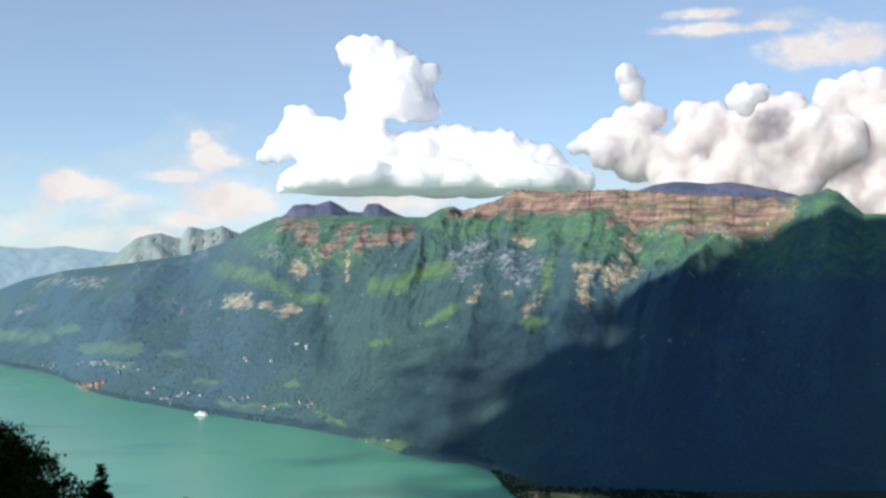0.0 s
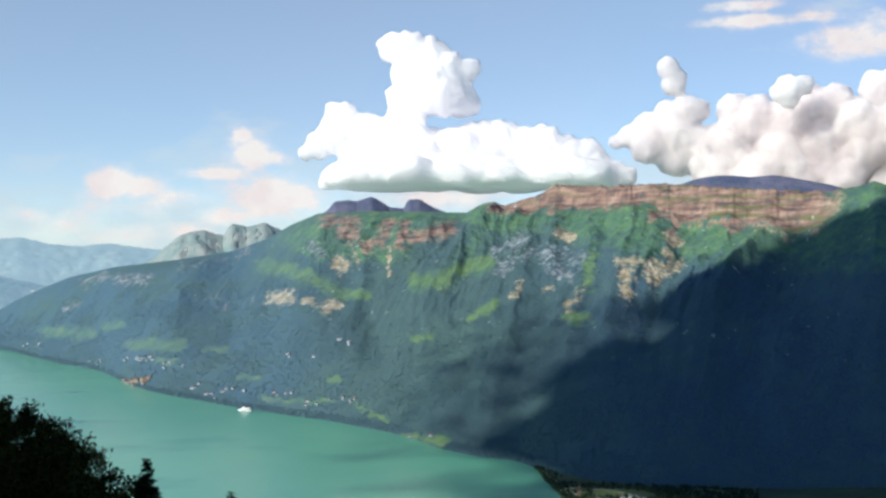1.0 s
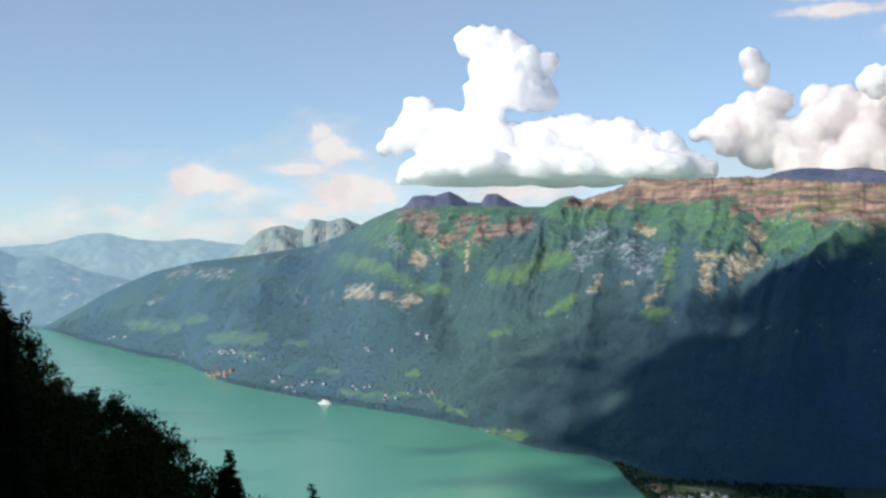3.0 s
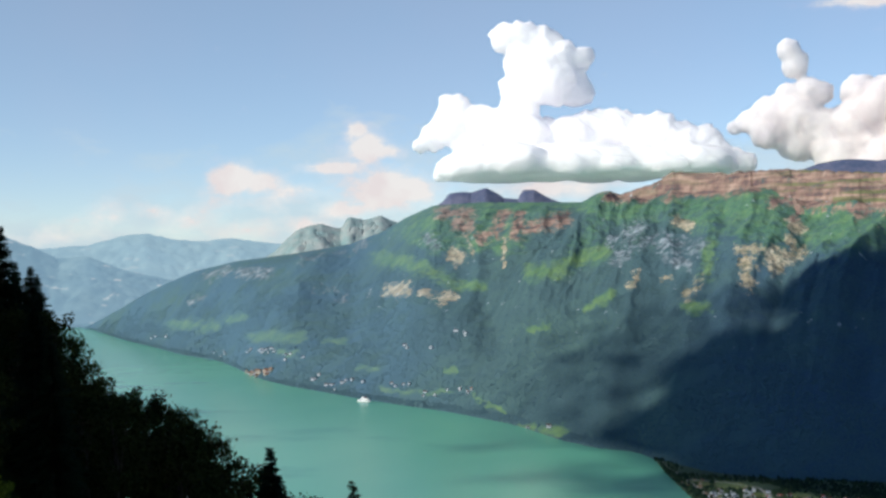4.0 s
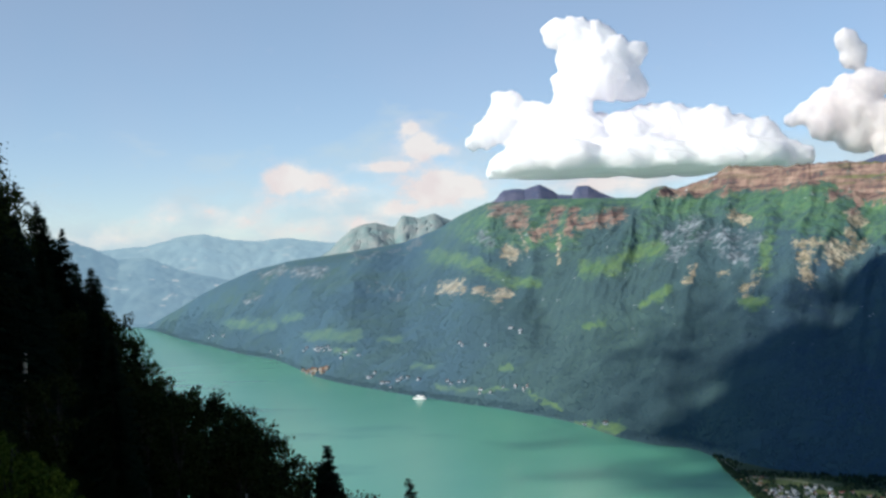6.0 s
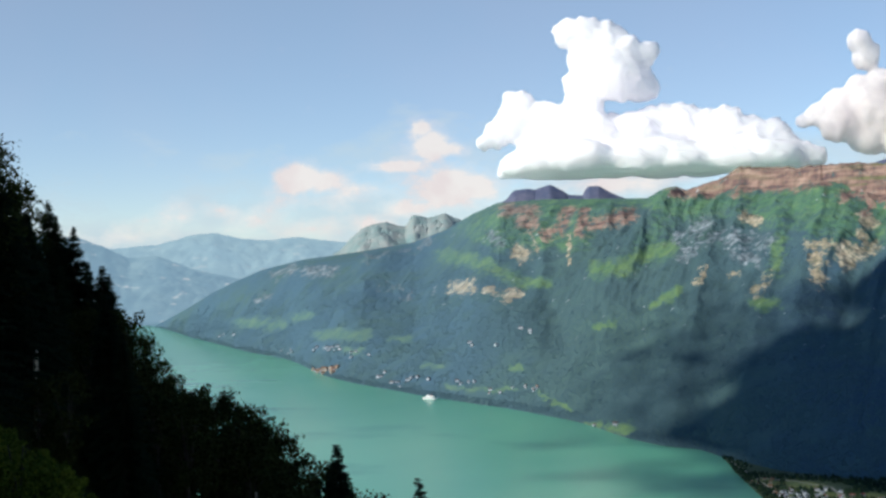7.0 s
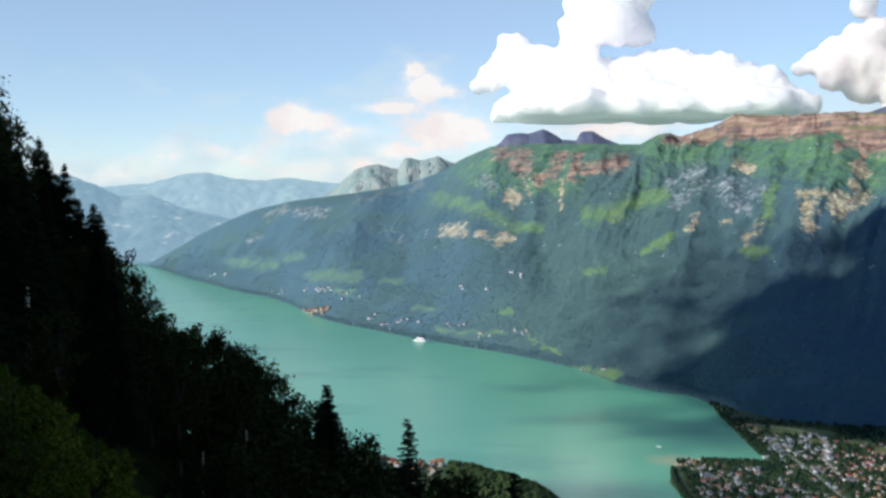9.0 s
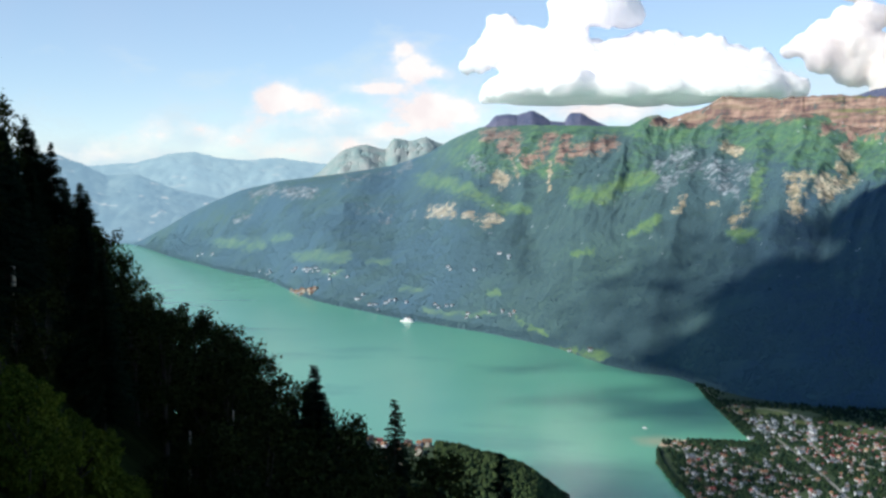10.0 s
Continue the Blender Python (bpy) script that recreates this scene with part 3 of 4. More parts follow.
        rm.mode, rm.voxel_size, rm.use_smooth_shade = "VOXEL", 7.0, True
        sm = ob.modifiers.new("soften", "SMOOTH")
        sm.factor, sm.iterations = 0.5, calm
    return tagged(ob, label, "cloud", kind="structure")


def cumulus(heads, dist, floor, seed, label, twigs=12, material=None, calm=3, shelf=()):
    """A heap cloud: heads (bearing, angle, radius in degrees), each budded twice into smaller heads."""
    rng = random.Random(seed)
    k = math.radians(1) * dist
    base = EYE + dist * math.tan(radians(floor))
    balls = []
    for a, e, rad in heads:
        rad = 1.3 * rad + 0.06
        c = at(a, dist + rng.uniform(-0.3, 0.3) * rad * k, EYE + dist * math.tan(radians(e)))
        balls.append((c, rad * k, 4, 1))
        for _ in range(twigs):
            d = Vector((rng.gauss(0, 1), rng.gauss(-0.3, 0.8), rng.gauss(0.35, 0.8))).normalized()
            r2 = rad * k * rng.uniform(0.22, 0.42)
            c2 = c + d * (rad * k * rng.uniform(0.72, 0.88))
            balls.append((c2, r2, 3, 1))
            for _ in range(6):
                d3 = (d + Vector((rng.gauss(0, 0.7), rng.gauss(0, 0.7), rng.gauss(0.1, 0.7)))).normalized()
                balls.append((c2 + d3 * r2 * 0.85, r2 * rng.uniform(0.22, 0.45), 2 if r2 < 25 else 3, 1))
    for a, d, r in shelf:
        balls.append((at(a + rng.uniform(-0.2, 0.2), d, base + r * rng.uniform(0.15, 0.35)), r, 3, 0.55))
    return puffs(balls, base, seed, label, material or CLOUD, calm)


HEADS = [(-4.53, 10.63, 0.55), (-4.93, 10.29, 0.28), (-3.75, 10.42, 0.65), (-2.74, 10.04, 0.74), (-1.88, 9.43, 0.69), (-0.81, 9.41, 0.41), (-0.55, 9.61, 0.28), (-3.6, 9.25, 0.83), (-3.88, 7.98, 0.74), (-2.45, 8.42, 0.97), (-1.3, 8.0, 0.65), (-0.8, 7.72, 0.41), (-3.94, 6.98, 0.69), (-7.53, 7.27, 0.39),
         (-7.02, 7.16, 0.46), (-6.02, 6.5, 0.6), (-7.59, 6.22, 0.69), (-8.43, 5.61, 0.46), (-9.1, 5.29, 0.23), (-5.02, 5.98, 0.74), (-3.87, 5.7, 0.92), (-2.44, 5.35, 0.83)]
HEADS += [(-1.29, 5.44, 0.78), (-0.28, 6.07, 0.65), (0.87, 5.96, 0.69), (1.88, 5.76, 0.65), (2.92, 6.16, 0.37), (3.03, 5.53, 0.69), (4.18, 5.19, 0.69), (5.18, 5.18, 0.55), (5.67, 4.78, 0.46), (-6.45, 5.47, 0.69), (6.0, 4.3, 0.5), (6.6, 4.2, 0.45), (7.2, 4.05, 0.35), (-4.73, 4.98, 0.55), (-0.13, 5.02, 0.55), (1.89, 4.73, 0.6), (3.9, 4.45, 0.46)]
# its flat base reaches towards the lookout: bearing, distance, radius in metres
SHELF = [(-6.6 + 0.5 * i, 3960 + 50 * ((i * 7) % 5) + 110 * j, 95 + 14 * ((i * 3 + j) % 4)) for i in range(24) for j in range(3)]
cumulus(HEADS, 4300, 3.45, 5, "towering bright white cumulus cloud with a grey flat base", shelf=SHELF)
BANK = [(9.23, 9.36, 0.37), (9.51, 8.57, 0.41), (9.85, 8.9, 0.23), (9.15, 7.29, 0.37), (10.13, 7.36, 0.51), (10.83, 7.26, 0.37), (8.45, 6.4, 0.6), (7.32, 6.02, 0.41), (6.61, 5.74, 0.23), (9.57, 6.16, 0.69), (10.41, 5.75, 0.65), (12.35, 7.31, 0.55), (13.17, 6.46, 0.74), (12.08, 5.73, 0.74), (14.26, 6.43, 0.74),
        (14.53, 5.18, 0.88), (12.63, 4.66, 0.65), (16.14, 7.2, 0.78), (17.2, 7.52, 0.55), (17.98, 6.32, 0.88), (16.41, 5.41, 0.97), (18.5, 5.09, 0.88), (11.5, 4.2, 0.8), (13.5, 3.8, 0.9), (15.5, 3.8, 1.0), (17.5, 3.7, 1.0)]
BANK += [(8.2, 5.5, 0.6), (9.6, 5.0, 0.7), (11.0, 4.9, 0.8), (19.6, 5.8, 0.9), (13.6, 7.0, 0.6), (15.2, 6.6, 0.9)]
cumulus(BANK, 4400, 2.8, 8, "broken bank of cream and grey cumulus cloud over the cliffs", material=HAZY_CLOUD, calm=18)
cumulus([(15.02, 8.14, 0.46), (15.74, 8.31, 0.32), (14.53, 7.94, 0.28), (15.07, 7.59, 0.28)], 4200, 6.6, 14, "small bright white cumulus head before the bank")
cumulus([(19.02, 7.98, 0.6), (20.05, 8.39, 0.55), (21.06, 8.47, 0.6), (20.55, 7.3, 0.74), (21.31, 6.21, 0.88), (22.3, 7.48, 0.88), (23.28, 6.39, 1.11), (19.79, 4.51, 0.88), (21.3, 4.21, 0.97), (19.28, 6.69, 0.69), (23.76, 4.41, 1.15), (19.2, 3.0, 1.1), (21.5, 2.8, 1.2), (24, 3.0, 1.3)], 4500, 1.8, 12, "pink-tinged cumulus cloud bank over the mountain", material=HAZY_CLOUD, calm=22)


def overhead_cloud():
    """The cloud behind the lookout whose shadow lies over the nearer half of the ridge."""
    rng = random.Random(77)
    rim = [on_slope(a, e) for a, e in ((40, 2.0), (21.5, 2.25), (20.5, 2.2), (17.7, 2.1), (15.3, 1.6), (13.4, 0.62), (11.8, -0.2), (9.9, -1.1), (7.8, -2.15), (4.9, -3.0), (2.0, -4.0), (-0.4, -5.2), (-1.4, -6.6), (-1.8, -8.4), (-1.0, -9.9))]
    rim += [at(a, r) for a, r in ((2.6, 1200), (5.3, 1140), (7, 1110), (9, 1085), (11, 1060), (14.5, 1000), (21.5, 940), (40, 920))]
    top = 950.0
    ring = [p + to_sun * ((top - p.z) / to_sun.z) for p in rim]
    xs, ys = np.array([p.x for p in ring]), np.array([p.y for p in ring])

    def inside(x, y):
        hit, j = False, len(xs) - 1
        for i in range(len(xs)):
            if (ys[i] > y) != (ys[j] > y) and x < (xs[j] - xs[i]) * (y - ys[i]) / (ys[j] - ys[i]) + xs[i]:
                hit = not hit
            j = i
        return hit

    ax, ay = np.roll(xs, 1), np.roll(ys, 1)
    ex, ey = xs - ax, ys - ay

    def edge(x, y):
        q = np.clip(((x - ax) * ex + (y - ay) * ey) / (ex * ex + ey * ey + 1e-9), 0, 1)
        gap = np.hypot(ax + q * ex - x, ay + q * ey - y)
        side = int(gap.argmin())
        return float(gap[side]), side
    balls, owed = [], 0.0
    for x in np.arange(xs.min() - 230, xs.max(), 26):
        for y in np.arange(ys.min() - 60, ys.max() + 60, 26):
            px, py = x + rng.uniform(-9, 9), y + rng.uniform(-9, 9)
            d, side = edge(px, py)
            ragged = 9 <= side <= 14
            if ragged and d < 190:
                for dx in (-6.5, 6.5):
                    for dy in (-6.5, 6.5):
                        fx, fy = x + dx + rng.uniform(-3, 3), y + dy + rng.uniform(-3, 3)
                        gap = edge(fx, fy)[0]
                        owed += 0.5 + (0.5 if inside(fx, fy) else -0.5) * min(1, gap / 190) ** 0.8
                        if owed > 1:
                            owed -= 1
                            balls.append((Vector((fx, fy, top + rng.uniform(-20, 20))), rng.uniform(6.5, 8.5), 2, 0.3))
            elif inside(px, py):
                if rng.random() > d / 85 + 0.32:
                    continue
                r = min(55, max(9, 0.8 * d))
                c = Vector((px, py, top + rng.uniform(-6, 6)))
                balls.append((c, r if r > 30 else r * rng.uniform(0.8, 1.3), 2, 0.3))
    # unseen scraps added to shade the bay in dark smudges: bearing, distance, spread, number
    for a, r, wide, count in ((-1.0, 1190, 26, 18), (1.0, 1130, 34, 34), (2.6, 1110, 36, 44), (3.2, 1040, 26, 22), (0.2, 1060, 20, 8), (-0.6, 850, 40, 60), (-1.4, 790, 36, 50), (-4.5, 1120, 16, 6), (-9.5, 760, 20, 12)):
        c = at(a, r) + to_sun * (top / to_sun.z)
        for _ in range(count):
            balls.append((Vector((c.x + rng.gauss(0, 1.3 * wide), c.y + rng.gauss(0, 0.5 * wide), top + rng.uniform(-20, 20))), rng.uniform(6, 10), 2, 0.3))
    puffs(balls, None, 4, "broad grey cloud above the lookout")


overhead_cloud()


# thin heaps low in the sky: bearing, angle of height, half width, half height, thickness
PUFFS = [(-18.6, 3.66, 0.75, 0.58, 1.2), (-17.17, 3.5, 1.04, 0.46, 1.0), (-15.57, 3.07, 1.15, 0.4, 0.85), (-12.33, 5.98, 0.46, 0.52, 0.95), (-11.92, 5.29, 0.92, 0.52, 1.1), (-10.67, 5.04, 0.58, 0.29, 0.9), (-13.42, 4.22, 1.04, 0.2, 1.25), (-10.94, 3.06, 1.59, 0.75, 1.15), (-9.54, 3.22, 1.15, 0.63, 0.95), (-13.13, 2.1, 0.98, 0.35, 1.0),
         (-18.47, 2.52, 1.73, 0.52, 0.6), (-17.68, 1.16, 1.73, 0.46, 0.75), (-14.89, 1.33, 0.86, 0.35, 0.9), (-12.87, 2.89, 0.86, 0.86, 0.55)]
PUFFS += [(-20.0, 1.68, 1.73, 0.58, 0.6), (-6.44, 3.68, 1.73, 0.35, 0.8), (-3.0, 2.99, 2.02, 0.4, 0.85), (-0.13, 3.29, 1.73, 0.29, 0.7), (12.76, 12.22, 1.44, 0.26, 0.95), (13.58, 11.46, 1.73, 0.26, 1.0), (16.14, 11.47, 2.02, 0.23, 0.8), (19.02, 10.3, 2.16, 0.63, 1.0), (19.79, 11.17, 1.73, 0.23, 0.6),
          (-26.0, 1.5, 1.4, 0.4, 0.6), (-24.6, 1.9, 0.8, 0.6, 0.7), (-22.4, 2.1, 0.9, 0.4, 0.75), (-20.6, 1.5, 2.0, 0.4, 0.6), (-27.6, 0.9, 1.5, 0.4, 0.55)]


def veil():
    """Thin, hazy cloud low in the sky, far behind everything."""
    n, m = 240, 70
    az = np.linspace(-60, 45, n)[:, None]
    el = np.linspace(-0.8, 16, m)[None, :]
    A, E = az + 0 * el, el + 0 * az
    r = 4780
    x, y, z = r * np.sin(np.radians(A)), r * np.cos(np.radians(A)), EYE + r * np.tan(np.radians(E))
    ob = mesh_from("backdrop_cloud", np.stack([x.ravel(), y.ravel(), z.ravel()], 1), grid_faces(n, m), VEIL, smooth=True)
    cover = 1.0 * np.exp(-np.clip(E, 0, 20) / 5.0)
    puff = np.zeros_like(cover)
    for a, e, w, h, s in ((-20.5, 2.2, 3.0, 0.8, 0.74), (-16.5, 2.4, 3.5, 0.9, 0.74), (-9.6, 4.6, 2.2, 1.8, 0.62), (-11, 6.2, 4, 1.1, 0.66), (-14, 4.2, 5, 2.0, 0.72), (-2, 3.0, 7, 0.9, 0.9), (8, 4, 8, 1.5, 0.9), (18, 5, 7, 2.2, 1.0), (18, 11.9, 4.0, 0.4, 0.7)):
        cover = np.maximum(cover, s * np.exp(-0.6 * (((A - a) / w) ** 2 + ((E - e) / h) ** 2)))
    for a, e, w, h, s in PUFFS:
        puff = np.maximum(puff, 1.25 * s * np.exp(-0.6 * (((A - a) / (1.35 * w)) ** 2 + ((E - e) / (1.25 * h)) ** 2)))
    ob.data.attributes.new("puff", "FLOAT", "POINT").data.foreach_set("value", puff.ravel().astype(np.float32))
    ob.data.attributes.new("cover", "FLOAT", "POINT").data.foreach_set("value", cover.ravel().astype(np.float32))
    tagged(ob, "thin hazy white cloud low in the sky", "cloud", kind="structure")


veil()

# ---- the wooded slope beside the lookout ----
TURN = radians(-10.25)
AHEAD, RIGHT = Vector((math.sin(TURN), math.cos(TURN), 0)), Vector((math.cos(TURN), -math.sin(TURN), 0))


def slope_height(x, y):
    """The height of the near slope, which falls to the right and drops away ahead."""
    lat, fwd = x * RIGHT.x + y * RIGHT.y, x * AHEAD.x + y * AHEAD.y
    # behind the lookout, unseen, the slope is raised to shade the trees
    c = np.where(fwd < 0, 2 + 0.75 * fwd, np.where(fwd < 50, 2 + 0.58 * fwd, np.where(fwd < 115, 31 + 0.3 * (fwd - 50), 50.5 + 0.95 * (fwd - 115))))
    s = np.where(lat > 0, 0.8, 0.94)
    z = EYE - c - s * lat + 2.2 * fbm(x / 26, y / 26, 3, 61) * np.clip((np.hypot(x, y) - 6) / 20, 0, 1)
    return np.where(z > EYE + 70, EYE + 70 + 0.15 * (z - EYE - 70), z)


def build_slope():
    n, m = 150, 150
    lat, fwd = np.meshgrid(np.linspace(-330, 200, n), np.linspace(-330, 330, m), indexing="ij")
    x, y = lat * RIGHT.x + fwd * AHEAD.x, lat * RIGHT.y + fwd * AHEAD.y
    z = np.maximum(slope_height(x, y), -5)
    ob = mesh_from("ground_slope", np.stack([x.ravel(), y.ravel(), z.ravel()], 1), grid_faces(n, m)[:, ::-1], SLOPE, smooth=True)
    tagged(ob, "steep shaded forest floor below the lookout", "ground", kind="structure")


build_slope()


def tube(bm, a, b, ra, rb, sides=7):
    d = (b - a)
    q = d.to_track_quat("Z", "Y").to_matrix()
    ring = []
    for p, r in ((a, ra), (b, rb)):
        ring.append([bm.verts.new(p + q @ Vector((r * math.cos(2 * math.pi * i / sides), r * math.sin(2 * math.pi * i / sides), 0))) for i in range(sides)])
    for i in range(sides):
        j = (i + 1) % sides
        bm.faces.new((ring[0][i], ring[0][j], ring[1][j], ring[1][i]))
    bm.faces.new(ring[1])


def conifer(seed, height=20.0, spread=3.2, bare=0.08, gap=1.0, boughs=(9, 12)):
    """A spruce: a straight tapered trunk and drooping boughs in uneven whorls."""
    rng = random.Random(seed)
    bm = bmesh.new()
    p, lean = Vector((0, 0, -1.5)), Vector((rng.uniform(-0.01, 0.01), rng.uniform(-0.01, 0.01), 1))
    for i in range(5):
        q = Vector((lean.x * height * (i + 1) / 5, lean.y * height * (i + 1) / 5, height * (i + 1) / 5 - 0.05))
        tube(bm, p, q, 0.02 + 0.30 * (1 - i / 5) * height / 20, 0.02 + 0.30 * (1 - (i + 1) / 5) * height / 20)
        p = q
    tree = new("conifer_tree")
    part("trunk", bm, BARK, tree)
    verts, faces = [], []
    z = height * bare
    while z < height - 0.15:
        f = (height - z) / (height * (1 - bare))
        length = spread * f ** 0.9 * rng.uniform(0.75, 1.1) + 0.12
        for i in range(rng.randint(*boughs)):
            a = rng.uniform(0, 2 * math.pi)
            ln = length * rng.uniform(0.6, 1.15)
            droop = rng.uniform(0.1, 0.42)
            rise = 0.25 * (1 - f)
            ca, sa = math.cos(a), math.sin(a)
            zb = min(z + rng.uniform(-0.35, 0.35) * height / 20, height - 0.1)
            steps = max(3, int(ln / 0.34))
            for k in range(steps):
                s = (k + 0.3) / steps * ln
                w = 0.14 + 0.30 * (1 - s / ln) * min(1.0, ln / 1.5)
                zz = zb + rise * s - droop * s * s / max(ln, 0.5)
                for side in (-1, 1):
                    b0 = Vector((ca * s + lean.x * z, sa * s + lean.y * z, zz))
                    out = Vector((ca * 0.8 - sa * side * 0.8, sa * 0.8 + ca * side * 0.8, rng.uniform(-0.75, -0.1)))
                    tip = b0 + out * (w + 0.12) * rng.uniform(0.7, 1.3) * min(1.1, 0.25 + ln / 1.7)
                    wide = Vector((ca, sa, 0.1)) * rng.uniform(0.13, 0.24)
                    o = len(verts)
                    verts += [b0 - wide, b0 + wide, tip]
                    faces.append((o, o + 1, o + 2))
        z += (rng.uniform(0.22, 0.42) * (0.55 + 0.6 * f) * height / 20 + 0.05) * gap
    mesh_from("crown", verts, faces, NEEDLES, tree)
    return tagged(tree, "tall dark green spruce on the shaded slope", "tree", "trees on the slope")


def broadleaf(seed, height=15.0, spread=5.0, leaf=0.34, material=None, clumps=56):
    """A broad tree: forked limbs and a ragged crown of leaf clumps."""
    rng = random.Random(seed)
    bm = bmesh.new()
    fork = Vector((rng.uniform(-0.4, 0.4), rng.uniform(-0.4, 0.4), height * 0.42))
    tube(bm, Vector((0, 0, -1.5)), fork, 0.32 * height / 15, 0.2 * height / 15)
    tops = []
    for i in range(9):
        a = i * 2.4 + rng.uniform(-0.4, 0.4)
        h = rng.uniform(0.5, 0.95)
        e = Vector((math.cos(a) * spread * 0.65 * rng.uniform(0.3, 1) * (1.25 - h), math.sin(a) * spread * 0.65 * rng.uniform(0.3, 1) * (1.25 - h), height * h))
        tube(bm, fork, e, 0.13 * height / 15, 0.03, 5)
        tops.append(e)
    tree = new("broadleaf_tree")
    part("trunk", bm, BARK, tree)
    verts, faces = [], []
    for i in range(clumps):
        h = rng.uniform(0.05, 1.0)
        rad = spread * (0.45 + 0.6 * math.sin(math.pi * min(1, (h - 0.2) / 0.85))) * 0.62
        a = rng.uniform(0, 6.283)
        q = rng.uniform(0.35, 1.0) ** 0.6 * rad
        c = Vector((math.cos(a) * q, math.sin(a) * q, height * (0.20 + 0.78 * h) - 0.5))
        cr = rng.uniform(0.6, 1.25) * height / 15
        for _ in range(62):
            d = Vector((rng.gauss(0, 1), rng.gauss(0, 1), rng.gauss(0, 0.8)))
            d = d.normalized() * cr * rng.uniform(0.5, 1.15)
            n1 = Vector((rng.gauss(0, 1), rng.gauss(0, 1), rng.gauss(0, 1))).normalized()
            n2 = n1.cross(Vector((rng.gauss(0, 1), rng.gauss(0, 1), rng.gauss(0, 1)))).normalized()
            s = leaf * rng.uniform(0.6, 1.3)
            o = len(verts)
            verts += [c + d - n1 * s * 0.6, c + d + n2 * s * 0.35, c + d + n1 * s * 0.6, c + d - n2 * s * 0.35]
            faces.append((o, o + 1, o + 2, o + 3))
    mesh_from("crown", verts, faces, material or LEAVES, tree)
    return tagged(tree, "leafy deciduous tree with a ragged dark crown", "tree", "trees on the slope")


CONIFERS = [conifer(100 + i, 20, 4.8 + 0.5 * (i % 3), boughs=(14, 17)) for i in range(5)]
LONE = [conifer(150 + i, 20, 5.0, 0.08, 1.35) for i in range(2)]
BROADS = [broadleaf(200 + i, 15, 4.2 + 0.6 * (i % 3)) for i in range(5)]
AIRY = [broadleaf(230 + i, 15, 2.6, 0.17, None, 62) for i in range(2)]
for thin in AIRY:
    tagged(thin, "thin leafy deciduous tree with open twigs")
used = set()


def plant(kind, x, y, height, turn):
    z = float(slope_height(np.array(x), np.array(y)))
    s = height / (15.0 if kind in (BROADS, AIRY) else 20.0)
    base = kind[plant.rng.randrange(len(kind))]
    m = Matrix.Translation((x, y, z)) @ Matrix.Rotation(turn, 4, "Z") @ Matrix.Diagonal((s, s, s, 1))
    if base in used:
        base = copy_thing(base, m)
    used.add(base)
    base.matrix_basis = m
    return base


plant.rng = random.Random(4)
# trees along the brow: bearing, angle of the top, kind
BROW = [(-34.6, 9.0, 0), (-33.9, 8.2, 0), (-33.2, 7.3, 0), (-32.41, 6.06, 2), (-31.68, 4.56, 2), (-31.18, 3.89, 1), (-30.8, 3.41, 1), (-30.55, 2.63, 0), (-30.18, 1.98, 0), (-29.8, 0.97, 0), (-29.36, 1.46, 0), (-28.78, -0.27, 0), (-28.18, -0.5, 0), (-27.92, -0.89, 0), (-27.35, -2.56, 1), (-26.79, -2.41, 1),
        (-26.51, -3.22, 1), (-26.28, -4.47, 0), (-25.5, -4.83, 1), (-24.62, -5.92, 1)]
BROW += [(-23.75, -6.28, 1), (-23.43, -7.07, 1), (-22.51, -6.85, 1), (-21.54, -7.14, 1), (-20.85, -7.5, 1), (-20.15, -8.19, 1), (-19.32, -9.03, 1), (-18.76, -9.8, 1), (-18.34, -10.59, 1), (-17.49, -10.48, 1), (-16.85, -9.69, 0), (-16.44, -11.06, 0), (-15.21, -11.73, 1), (-13.59, -12.7, 1),
         (-12.65, -11.45, 0), (-7.26, -14.1, 0), (-11.2, -13.9, 1), (-10.3, -14.2, 1)]
for a, e, kind in BROW:
    best = None
    broad = kind > 0
    a -= (0, 1.1 if a < -30 else 0.45, 0.9)[kind]
    e += (0.12 if a > -27 else -0.1) * broad
    for d in range(94 if kind == 1 else 70, 150, 3):
        p = at(a, d)
        h = EYE + d * math.tan(radians(e)) - float(slope_height(np.array(p.x), np.array(p.y)))
        want = (13 if broad else 17) if a < -15 else 22
        if best is None or abs(h - want) < abs(best[1] - want):
            best = (p, h)
    p, h = best
    plant((LONE if -13 < a < -5 else CONIFERS, BROADS, AIRY)[kind], p.x, p.y, max(6, min(h, 32)), plant.rng.uniform(0, 6.28))

# the wood behind and below the brow
brow_az, brow_el = np.array([(a, e) for a, e, k in BROW if a < -13 or a > -12]).T
order = np.argsort(brow_az)
brow_az, brow_el = brow_az[order], brow_el[order]
# posts and dead trunks that stand clear of the leaves: bearing, angle of the top, distance, how much of it shows
STEMS = [(-31.3, -4.6, 72, 1.5), (-20.9, -11.9, 68, 1.1), (-27.8, -7.8, 72, 0.9), (-23.2, -12.8, 66, 0.8)]
placed = 0
for _ in range(4000):
    a, d = plant.rng.uniform(-38, -5), plant.rng.uniform(52, 135)
    if a < -26 and d < 60:
        continue
    kind = plant.rng.random() < (0.75 if a < -26 else 0.35)
    h = plant.rng.uniform(12, 20) if kind else plant.rng.uniform(7, 14)
    p = at(a, d)
    z = float(slope_height(np.array(p.x), np.array(p.y)))
    el = math.degrees(math.atan2(z + h - EYE, d))
    if el > np.interp(a, brow_az, brow_el) - (1.2 if kind else 0.5) or el < -24:
        continue
    if any(abs(a - sa) < math.degrees((3.4 if kind else 2.6) / d) and d < sd + 4 and el > se - shown for sa, se, sd, shown in STEMS):
        continue
